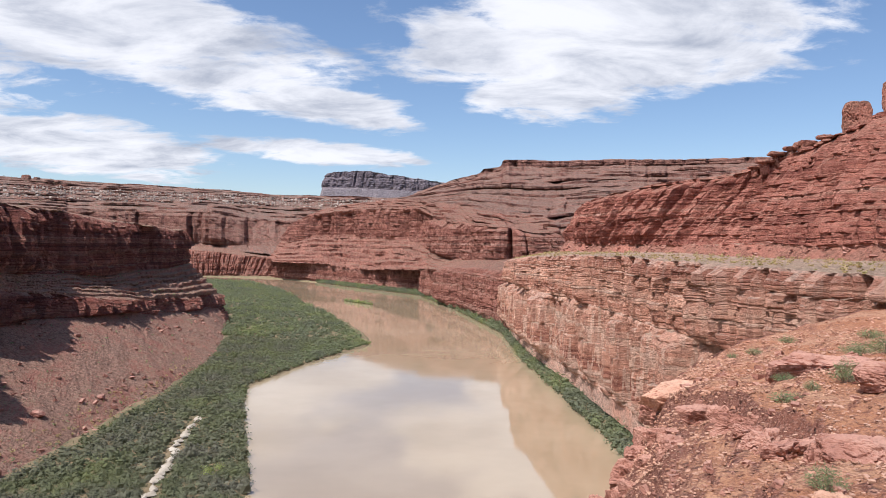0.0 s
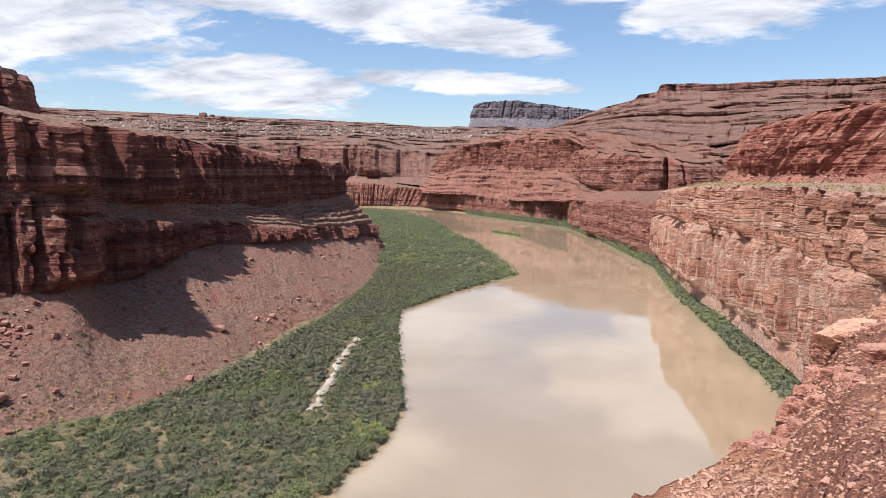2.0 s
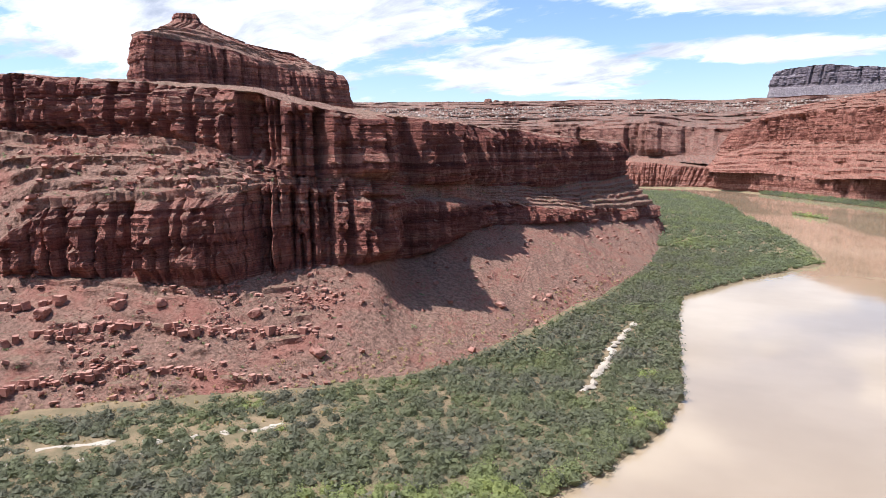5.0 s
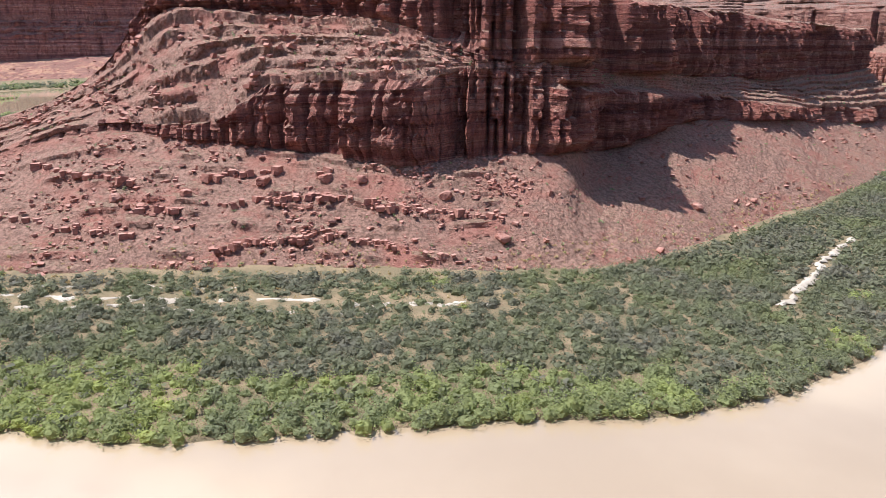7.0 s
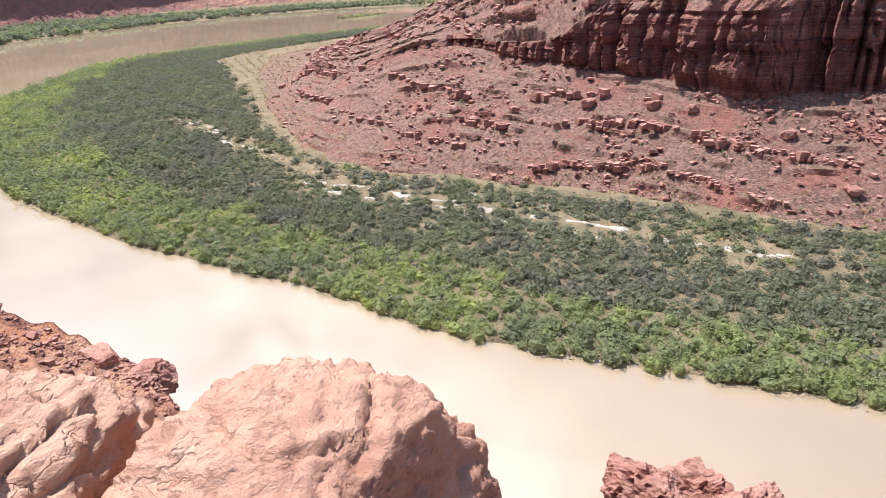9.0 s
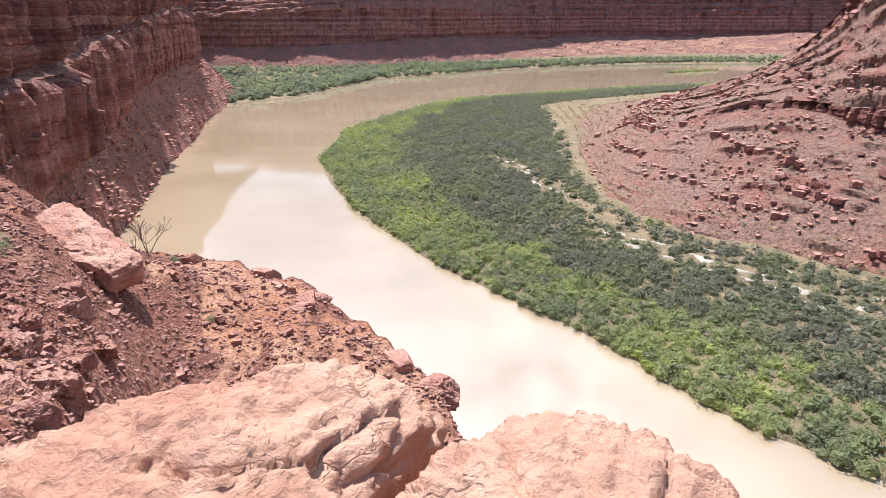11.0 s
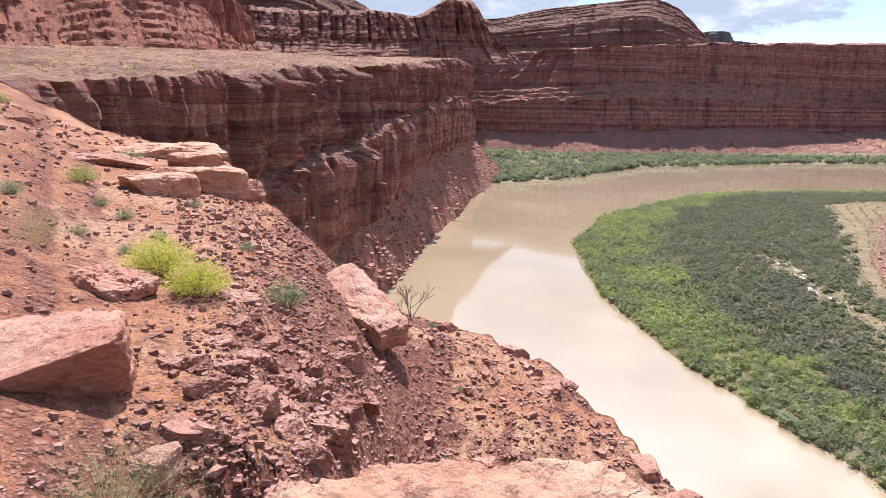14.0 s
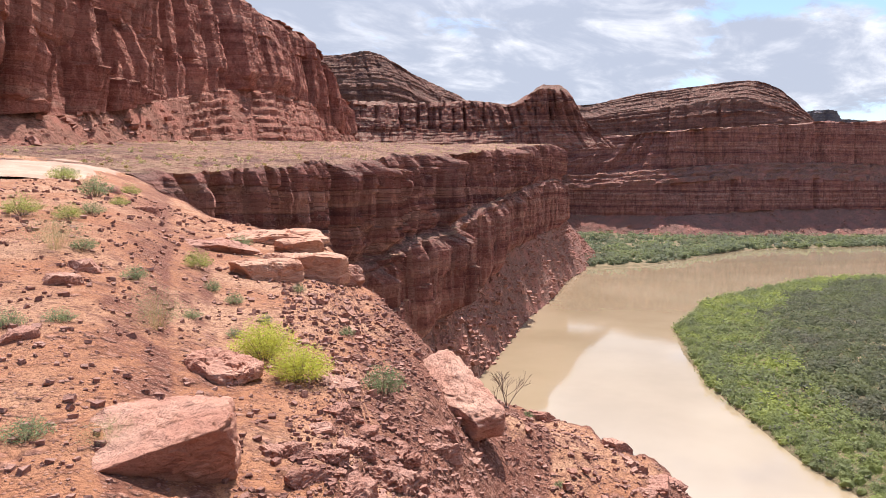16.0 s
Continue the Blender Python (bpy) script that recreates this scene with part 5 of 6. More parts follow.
def sand_bar(name, line, half, z, label, gaps=0.0):
    """Low uneven spills of sand along a line, with gaps between them."""
    pts = np.array([polar(*p) for p in line])
    t = np.linspace(0, len(pts) - 1, 260)
    c = spline(np.c_[pts, np.zeros(len(pts))], t)[:, :2]
    tan = np.gradient(c, axis=0)
    nrm = np.stack([tan[:, 1], -tan[:, 0]], 1) / np.linalg.norm(tan, axis=1, keepdims=True)
    c = c + nrm * (half * 0.9 * fbm(t * 3.1, t * 0, t * 0, 2, 92))[:, None]
    w = half * np.clip(0.45 - gaps + 1.7 * fbm(t * 8.5 + half, t * 0, t * 0, 5, 90, 0.7), 0.0, 1.2)
    V = np.stack([np.c_[c + nrm * (w * (k + 0.4 * fbm(t * 14, t * 0 + k, t * 0, 2, 94)))[:, None], np.full(len(t), z + 0.45 * (1 - k * k)) - 0.8 * (w < 0.05)] for k in np.linspace(-1, 1, 7)], 1)
    ob = new(name, raw_mesh(name, V.reshape(-1, 3), grid_faces(len(t), 7), SAND, True))
    return tagged(ob, label, "sand", kind="structure")


sand_bar("sand_bar", SAND_LINE, 2.8, 1.35, "pale dry sand patches among the shrubs", 0.05)
sand_bar("sand_bar", [(a, d - 7) for a, d in SAND_LINE[1:-1]], 2.0, 1.35, "small pale sand patches in the thicket", 0.2)
sand_bar("sand_bar", [(a, d + 8) for a, d in SAND_LINE[:-2]], 1.8, 1.45, "thin sand spills behind the thicket", 0.2)
sand_bar("sand_trail", TRAIL, 1.3, 1.5, "white sandy wash through the thicket", -0.2)

# single willow bushes standing out along the water
WILLOW_KINDS = [raw_mesh("crown", *shrub_arrays(900 + k, 190, 8, 0.14), LEAF_GREEN) for k in range(6)]
for k, (x, y, z, w, h) in enumerate(strip_spots(BANK[6:17], BACK[6:17], 150, (3.0, 5.4), -0.015, 0.05, lambda v: 0.3, None, 44)):
    ob = new("willow_bush", WILLOW_KINDS[k % 6])
    ob.matrix_world = pose(x, y, z, 0, 0, 41 * k) @ Matrix.Diagonal((w, w, h, 1))
    tagged(ob, "rounded green willow bush at the water's edge", "bush", "willow bushes")

# ---- stones on the slopes ----
CUBE = np.array([(x, y, z) for x in (-1, 1) for y in (-1, 1) for z in (-1, 1)], dtype=float)
CUBE_QUADS = np.array([(0, 1, 3, 2), (4, 6, 7, 5), (0, 4, 5, 1), (2, 3, 7, 6), (0, 2, 6, 4), (1, 5, 7, 3)])


def stone_field(name, spots, mat, label, category="stones", flat=0.6, seed=0):
    """Many loose angular stones as one object. spots: x, y, z, size."""
    g = np.random.default_rng(seed)
    P = np.asarray(spots, dtype=float)
    n = len(P)
    v = CUBE[None] * g.uniform(0.45, 1.0, (n, 8, 3))
    v = v * np.stack([g.uniform(0.7, 1.3, n), g.uniform(0.6, 1.1, n), g.uniform(0.5, 1.1, n) * flat], 1)[:, None]
    a, b = g.uniform(0, 6.28, n), g.normal(0, 0.35, n)
    ca, sa, cb, sb = np.cos(a)[:, None], np.sin(a)[:, None], np.cos(b)[:, None], np.sin(b)[:, None]
    x, y, z = v[..., 0], v[..., 1], v[..., 2]
    y, z = y * cb - z * sb, y * sb + z * cb
    x, y = x * ca - y * sa, x * sa + y * ca
    h = P[:, 3:4] * 0.5
    V = np.stack([P[:, 0:1] + x * h, P[:, 1:2] + y * h, P[:, 2:3] + z * h + h * 0.15], 2).reshape(-1, 3)
    F = (CUBE_QUADS[None] + np.arange(n)[:, None, None] * 8).reshape(-1, 4)
    return tagged(new(name, raw_mesh(name, V, F, mat)), label, category, kind="stuff")


def on_slope(key, strips, count, size, seed, power=2.5, test=None):
    """Random places on strips of a land form, more small stones than large."""
    V, strip = GRIDS[key]
    g = np.random.default_rng(seed)
    cols = np.where(np.isin(strip, strips))[0]
    out = []
    while len(out) < count:
        p = V[g.integers(V.shape[0]), cols[g.integers(len(cols))]]
        if test is not None and not test(p, g):
            continue
        s = size[0] + (size[1] - size[0]) * g.random() ** power
        out.append((p[0] + g.normal(0, 0.5), p[1] + g.normal(0, 0.5), p[2] + s * 0.12, s))
    return out


def rubble_zone(p, g):
    a = azimuth(p)
    n = fbm(np.array([p[0] / 13]), np.array([p[1] / 13]), np.array([0.0]), 3, 66)[0]
    if n < 0.0 and g.random() < 0.85:
        return False
    return 44 < a < 84 if g.random() < 0.85 else 16 < a < 95


SLOPE_STONE = stone_material("slope_boulders", (0.30, 0.13, 0.095), (0.41, 0.205, 0.15), (0.18, 0.076, 0.058), (0.50, 0.31, 0.24), 0.25)
stone_field("scree_stones", on_slope("gooseneck_peninsula2", (0,), 4200, (0.4, 2.2), 1, 3.5, rubble_zone), SLOPE_STONE, "scattered red boulders and scree on the slope", seed=1)
stone_field("scree_stones", on_slope("gooseneck_peninsula2", (2,), 1500, (0.6, 3.2), 2, 2.5, lambda p, g: 50 < azimuth(p) < 90), SLOPE_STONE, "broken blocks between the cliff bands", seed=2)
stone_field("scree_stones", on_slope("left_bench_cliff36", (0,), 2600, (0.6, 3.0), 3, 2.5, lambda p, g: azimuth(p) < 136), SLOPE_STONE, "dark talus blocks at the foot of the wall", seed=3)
stone_field("scree_stones", on_slope("outer_bend_cliff59", (0, 2), 3000, (1.0, 4.0), 4, 3.0), SLOPE_STONE, "talus blocks below the far canyon wall", seed=4)
stone_field("scree_stones", on_slope("upper_red_cliff12", (0,), 900, (0.4, 2.0), 5, 3.0), SLOPE_STONE, "red blocks fallen on the bench", seed=5)
stone_field("scree_stones", on_slope("upper_left_cliff40", (0,), 500, (0.5, 3.0), 6, 4.0), SLOPE_STONE, "fallen red blocks below the tall cliff", seed=6)
PALE_BLOCK = rock_material("pale_boulders", (0.40, 0.29, 0.23), (0.54, 0.42, 0.34), (0.62, 0.51, 0.42), (0.68, 0.57, 0.48), (0.48, 0.38, 0.31), (0.50, 0.40, 0.33))
stone_field("plateau_boulders", on_slope("far_plateau31", (2, 3), 2200, (2.5, 9), 7, 2.2, lambda p, g: 138 < p[2] < 180 and azimuth(p) > 4), PALE_BLOCK, "pale boulders strewn over the plateau slope", seed=7)


def block_mesh(seed):
    g = np.random.default_rng(seed)
    v = CUBE * g.uniform(0.75, 1.0, (8, 3)) * np.array([0.5, 0.45, 0.42])
    return raw_mesh("block", v, CUBE_QUADS, SLOPE_STONE)


BLOCKS = [block_mesh(50 + k) for k in range(8)]


def broken_ledge(key, height, azs, size, count, seed, label):
    """A row of jointed blocks that crops out along one height of a slope."""
    V, strip = GRIDS[key]
    g = np.random.default_rng(seed)
    cols = np.where(strip == 0)[0]
    root = tagged(new("rock_ledge"), label, "rock ledge", "broken ledges")
    made = 0
    for i in range(V.shape[0]):
        z = V[i, cols, 2]
        k = int(np.argmin(np.abs(z - height - 1.5 * math.sin(i * 0.05))))
        p = V[i, cols[k]]
        a = azimuth(p)
        if azs[0] < a < azs[1] and g.random() < count and math.sin(i * 0.11 + seed) + 0.5 * math.sin(i * 0.31) > -0.6 and made < 290:
            s = g.uniform(*size)
            if made == 0:
                root.location = p
            ob = new("block", BLOCKS[g.integers(8)])
            ob.parent = root
            ob.matrix_basis = Matrix.Translation(Vector(p) - root.location + Vector((g.normal(0, 1.0), g.normal(0, 1.0), g.normal(0, 0.35) + 0.05 * s))) @ pose(0, 0, 0, g.normal(0, 6), g.normal(0, 6), a + g.normal(0, 30)) @ Matrix.Diagonal((s * g.uniform(0.6, 1.15), s, s * g.uniform(0.7, 1.3), 1))
            made += 1


broken_ledge("gooseneck_peninsula2", 14.0, (44, 76), (0.8, 2.8), 0.95, 21, "row of jointed red blocks on the slope")
broken_ledge("gooseneck_peninsula2", 6.0, (46, 72), (1.0, 2.4), 0.8, 22, "low broken ledge above the floodplain")
broken_ledge("gooseneck_peninsula2", 20.0, (60, 90), (1.2, 3.0), 0.75, 23, "upper broken ledge of red blocks")
broken_ledge("gooseneck_peninsula2", 9.0, (74, 90), (1.0, 2.6), 0.7, 24, "broken ledge round the nose of the slope")


def cube_sphere(n):
    """Points of an evenly divided ball and its faces, all joined."""
    lin = np.tan(np.linspace(-1, 1, n + 1) * math.pi / 4)
    a, b = np.meshgrid(lin, lin, indexing="ij")
    one = np.ones_like(a)
    sides = [(a, b, one), (b, a, -one), (one, a, b), (-one, b, a), (b, one, a), (a, -one, b)]
    P = np.concatenate([np.stack(sd, 2).reshape(-1, 3) for sd in sides])
    F = np.concatenate([grid_faces(n + 1, n + 1, True) + k * (n + 1) ** 2 for k in range(6)])
    P /= np.linalg.norm(P, axis=1, keepdims=True)
    _, first, inv = np.unique(np.round(P, 5), axis=0, return_index=True, return_inverse=True)
    return P[first], inv.ravel()[F]


def boulder_mesh(name, size, mat, seed, n=18, power=4.0, cuts=6, lumps=0.10, beds=0.0, pits=0.03):
    """A weathered block: a rounded box with broken faces, worn bedding and pits. size: half extents."""
    g = np.random.default_rng(seed)
    P, F = cube_sphere(n)
    P = P / (np.abs(P) ** power).sum(1, keepdims=True) ** (1 / power)
    for _ in range(cuts):
        d = g.normal(size=3)
        d[2] *= 0.6
        d /= np.linalg.norm(d)
        over = np.maximum(0, P @ d - g.uniform(0.62, 1.0))
        P = P - d * over[:, None] * 0.97
    S = P * np.array(size)
    o = g.uniform(0, 50, 3)
    m = float(np.mean(size))
    N = P / np.linalg.norm(P, axis=1, keepdims=True)
    x, y, z = (S / m * 1.4 + o).T
    D = lumps * m * fbm(x, y, z, 4, seed, 0.55) + pits * m * fbm(x * 6, y * 6, z * 6, 4, seed + 3, 0.7)
    crack = np.abs(fbm(x * 1.3, y * 1.3, z * 1.3, 3, seed + 8))
    D = D - lumps * m * 0.9 * np.clip(0.06 - crack, 0, 1) / 0.06
    D = D + 0.022 * m * np.floor(3 * fbm(x * 1.6, y * 1.6, z * 2.4, 2, seed + 12, 0.5))
    if beds:
        f = S[:, 2] / (beds * m) + 0.4 * fbm(x, y, z, 2, seed + 5)
        lay = np.floor(f).astype(np.int64)
        side = 1 - np.abs(N[:, 2]) ** 2
        D = D + side * 0.10 * m * (hash3(lay, lay * 0, lay * 0, seed) - 0.5)
    S = S + N * D[:, None]
    return raw_mesh(name, S, F, mat, n >= 40)


def place(name, me, az, d, sink, label, category="boulder", group="", turn=0.0, tip=0.0, roll=0.0, z=None):
    ob = new(name, me)
    x, y, gz = ground_at(az, d)
    ob.matrix_world = pose(x, y, (gz if z is None else EYE + z) + sink, tip, roll, turn + az)
    return tagged(ob, label, category, group)


# boulders far down on the slope and the flat
KINDS = [boulder_mesh("boulder", (1.0, 0.8, 0.65), SLOPE_STONE, 300 + k, 6, 4.0, 8, 0.15, 0.0, 0.06) for k in range(5)]
PEN_V, PEN_S = GRIDS["gooseneck_peninsula2"]


def on_peninsula(az, d):
    x, y = polar(az, d)
    flat = PEN_V[:, PEN_S <= 2].reshape(-1, 3)
    k = int(np.argmin((flat[:, 0] - x) ** 2 + (flat[:, 1] - y) ** 2))
    return flat[k]


for i, (az, d, s, label) in enumerate([
        (30.5, 232, 2.0, "dark boulder alone on the bare slope"), (35.8, 238, 1.3, "red boulder on the bare slope"), (33.0, 196, 1.5, "split red boulder near the shrubs"),
        (46.1, 182, 2.2, "tall red boulder at the slope's foot"), (43.4, 238, 1.4, "pale boulder lying in the scree"), (26.4, 258, 1.4, "small red boulder above the thicket"),
        (25.3, 236, 1.2, "red boulder beside the thicket"), (57.9, 174, 0.9, "small boulder in dry grass"), (90.9, 345, 2.4, "pale grey boulder on the bare nose"),
        (87.6, 420, 3.2, "large pale boulder by the far thicket"), (86.0, 470, 3.0, "pale boulder near the far bank"), (88.6, 455, 2.2, "grey boulder by the far thicket"),
        (58, 205, 2.0, "red boulder under the cliff band"), (61, 208, 2.2, "blocky red boulder under the cliff band"), (51, 196, 1.8, "fallen red block below the columns"),
        (66, 214, 2.4, "weathered boulder on the scree"), (72, 215, 2.0, "boulder on the lower slope"), (77, 222, 2.2, "boulder on the nose of the slope")]):
    p = on_peninsula(az, d)
    ob = new("boulder", KINDS[i % 5])
    ob.matrix_world = pose(p[0], p[1], p[2] + 0.25 * s, 8, -6, 57 * i) @ Matrix.Scale(s, 4)
    tagged(ob, label, "boulder", "boulders on the peninsula slope")

# pinnacles and caps on the skyline
for az, d, z0, size, label in [(-30.9, 345, 112, (5.5, 4.5, 8), "blunt red rock pinnacle on the cliff top"), (-33.2, 335, 113, (5, 5, 11), "tall red rock pinnacle on the cliff top")]:
    ob = new("pinnacle", boulder_mesh("pinnacle", size, ROCK_RED, int(-az * 7), 16, 5.0, 5, 0.12, 0.35))
    x, y = polar(az, d)
    ob.matrix_world = pose(x, y, z0 + size[2] * 0.5, 0, 0, az)
    tagged(ob, label, "pinnacle", "pinnacles")
for k, (az, d, z0, r) in enumerate([(-25.0, 300, 93.0, 3.2), (-25.9, 300, 95.5, 3.6), (-26.8, 298, 97.5, 3.0), (-27.6, 298, 98.5, 3.8), (-29.0, 296, 101, 3.0), (-24.3, 305, 92, 2.4)]):
    hood = tagged(new("hoodoo"), "small capped red rock hoodoo on the rim", "hoodoo", "hoodoos")
    x, y = polar(az, d)
    hood.matrix_world = pose(x, y, z0 - 1.5)
    for nm, sz, zz in (("stem", (r * 0.55, r * 0.5, r * 0.9), 0.6), ("cap", (r * 1.1, r * 0.9, r * 0.3), r * 0.95)):
        o = new(nm, boulder_mesh(nm, sz, ROCK_RED, 400 + k * 3 + len(nm), 8, 4.0, 5, 0.12))
        o.parent = hood
        o.location = (0, 0, zz)
for az, d, z0, size in [(31.3, 2100, 205, (12, 10, 22)), (30.6, 2100, 204, (9, 9, 19))]:
    ob = new("rock_tower", boulder_mesh("rock_tower", size, ROCK_FAR, int(az * 10), 10, 6.0, 4, 0.08))
    x, y = polar(az, d)
    ob.matrix_world = pose(x, y, z0 - 4, 0, 0, az)
    tagged(ob, "lone dark rock tower on the plateau rim", "rock tower", "rock towers")

# ---- boulders and slabs on the overlook ----
place("rock_slab", boulder_mesh("rock_slab", (0.86, 0.80, 0.80), STONE_PALE, 509, 72, 2.6, 5, 0.06, 0.0, 0.085), 101.6, 2.09, 0, "broad pale pink sandstone boulder at the drop", "boulder", z=-2.15, turn=-101.6, tip=-11, roll=2)
place("rock_slab", boulder_mesh("rock_slab", (0.95, 0.74, 0.80), STONE_PALE, 502, 72, 4.5, 5, 0.07, 0.0, 0.09), 129.8, 2.73, 0, "broad dusty pink sandstone boulder with rubble on it", "boulder", z=-2.12, turn=-135, tip=-2, roll=-3)
place("boulder", boulder_mesh("boulder", (0.43, 0.56, 0.25), STONE_ROSE, 503, 40, 9.0, 3, 0.08, 0.0, 0.05), 154.3, 5.1, 0.0, "flat-topped red boulder with a hollowed shaded front", turn=-6, tip=-9, roll=-5)
place("boulder", boulder_mesh("boulder", (0.30, 0.42, 0.20), STONE_ROSE, 504, 24, 4.0, 6, 0.16, 0.0, 0.06), 150.6, 7.3, 0.0, "cracked red boulder beside the yellow brush", turn=30)
place("rock_slab", boulder_mesh("rock_slab", (0.82, 0.36, 0.21), STONE_ROSE, 505, 40, 6.0, 5, 0.10, 0.0, 0.05), 132.8, 9.6, 0.10, "leaning red sandstone slab above the scree", "boulder", turn=-62, tip=10, roll=20)
for az, d, size, sink, seed, label in [
        (147.4, 24.6, (2.2, 1.3, 0.27), 0.14, 511, "broad flat sandstone ledge slab"), (144.7, 21.2, (0.80, 0.65, 0.25), 0.14, 512, "smooth sandstone slab on the ledge"),
        (147.3, 14.9, (0.72, 0.60, 0.30), 0.10, 513, "rounded sandstone slab at the rim"), (144.3, 15.5, (0.98, 0.72, 0.37), 0.12, 514, "large rounded slab at the rim"),
        (141.4, 16.0, (0.48, 0.45, 0.36), 0.0, 515, "blocky slab at the end of the ledge"), (151.2, 19.6, (1.3, 0.9, 0.2), 0.02, 516, "low flat slab in the dirt")]:
    place("rock_slab", boulder_mesh("rock_slab", size, STONE_PALE if seed < 515 else STONE_RED, seed, 26, 5.0, 5, 0.09, 0.4, 0.04), az, d, sink, label, "rock slab", "rim slabs", turn=seed * 37 % 24 - 12)
for az, d, size, sink, seed, label in [
        (-28.9, 14.6, (0.95, 0.65, 0.32), 0.12, 521, "overhanging orange sandstone ledge"), (-33.2, 11.9, (0.5, 0.4, 0.24), 0.04, 522, "orange sandstone block in the slope"),
        (-20.6, 12.8, (0.36, 0.30, 0.20), 0.06, 523, "dark red boulder on the gravel"), (-19.4, 19.6, (1.25, 0.8, 0.30), -0.2, 526, "layered grey-pink ledge at the rim"),
        (-29.8, 6.5, (0.15, 0.12, 0.07), 0.0, 527, "small pale sandstone rock"), (-31.8, 8.6, (0.42, 0.36, 0.2), 0.02, 529, "orange sandstone block set in gravel")]:
    place("boulder", boulder_mesh("boulder", size, STONE_PALE if seed in (527, 526) else STONE_RED, seed, 26, 6.0, 7, 0.14, 0.35, 0.07), az, d, sink, label, "boulder", "rocks on the slope", turn=seed * 53 % 60)
for k, (az, d, r) in enumerate([(-22.3, 12.2, 0.34), (-23.9, 10.9, 0.38), (-25.4, 9.8, 0.34), (-27.2, 9.1, 0.40), (-28.9, 8.6, 0.30), (-21.4, 12.9, 0.26), (-24.6, 10.3, 0.26), (-26.2, 9.3, 0.28)]):
    place("crag", boulder_mesh("crag", (r * 1.25, r * 0.7, r * 0.6), STONE_RED, 530 + k, 22, 5.0, 10, 0.28, 0.3, 0.13), az, d, -0.10 * r, "crumbling red crag in the broken ledge", "crag", "crags in the ledge", turn=k * 31 - 40)
for k, (az, d, r) in enumerate([(63.0, 4.5, 0.32), (59.0, 4.6, 0.30), (54.5, 4.35, 0.28), (-16.9, 18.6, 0.45), (-16.4, 17.0, 0.4), (-15.6, 15.6, 0.45), (-14.6, 14.0, 0.45), (-17.6, 20.6, 0.45), (-15.8, 13.4, 0.28), (-18.5, 13.0, 0.25), (-13.4, 12.9, 0.38), (-12.2, 12.1, 0.4), (-16.8, 14.6, 0.28), (-17.6, 15.6, 0.24), (-18.6, 11.2, 0.26), (-14.4, 11.9, 0.28)]):
    place("crag", boulder_mesh("crag", (r * 1.1, r * 0.8, r * 0.8), STONE_RED, 540 + k, 22, 5.0, 10, 0.28, 0.3, 0.13), az, d, -0.45 * r, "rough red crag on the crumbling edge", "crag", "crags on the edge", turn=k * 47)
for k, (az, d, r) in enumerate([(144.2, 4.3, 0.18), (141.6, 4.7, 0.22), (139.2, 5.3, 0.22), (143.0, 5.3, 0.17), (137.4, 6.1, 0.2), (146.4, 5.2, 0.17), (140.3, 3.9, 0.18), (136.4, 4.8, 0.2), (134.6, 6.6, 0.2), (142.2, 6.3, 0.16), (138.2, 4.3, 0.16), (134.9, 5.4, 0.16), (141.0, 5.6, 0.16), (144.9, 4.8, 0.15), (132.9, 6.3, 0.16)]):
    place("crag", boulder_mesh("crag", (r * 1.05, r * 0.7, r * 0.6), STONE_RED, 640 + k, 20, 6.0, 10, 0.28, 0.35, 0.13), az, d, -0.2 * r, "rough red crag cropping out of the cut bank", "crag", "crags in the bank", turn=k * 71, tip=8)
for k, (az, d, r, label) in enumerate([
        (115.8, 10.9, 0.22, "red stone standing on the scree edge"), (117.8, 9.9, 0.2, "rounded stone on the scree"), (109.6, 8.3, 0.26, "dark slab at the scree edge"), (106.8, 7.7, 0.28, "dark red slab over the river"),
        (122.5, 7.9, 0.2, "flat stone in the scree"), (142.8, 7.4, 0.24, "red block under the brush"), (143.6, 5.9, 0.14, "crumbling red rock in the cut bank"), (140.4, 6.2, 0.11, "crumbling red rock in dirt"),
        (146.5, 4.4, 0.15, "layered red rock above the gully"), (148.8, 4.1, 0.14, "layered red rock by the gully"), (139.2, 4.6, 0.14, "red rock in the cut bank"), (136.5, 6.0, 0.13, "red rock in the cut bank"),
        (134.2, 7.8, 0.16, "red rock in the cut bank"), (142.4, 3.7, 0.12, "red rock at the mouth of the gully"), (161.2, 10.0, 0.26, "low red ledge in the dirt"), (163.2, 7.3, 0.2, "flat pink rock in the dirt"),
        (113, 6.0, 0.2, "red stone in the scree"), (120, 12.2, 0.26, "stone on the scree edge"), (125.5, 13.6, 0.26, "stone on the scree edge"), (158, 30, 0.5, "flat pale rocks by the track"), (155.5, 26, 0.4, "flat pale rock in the dirt"),
        (159.6, 11.2, 0.3, "low red ledge in the dirt"), (116.9, 10.3, 0.24, "dark red stone over the drop")]):
    place("rock", boulder_mesh("rock", (r * 1.15, r * 0.85, r * 0.65), STONE_RED, 570 + k, 14, 9.0, 11, 0.10, 0.4, 0.09), az, d, -0.25 * r, label, "rock", "loose rocks", turn=k * 61)


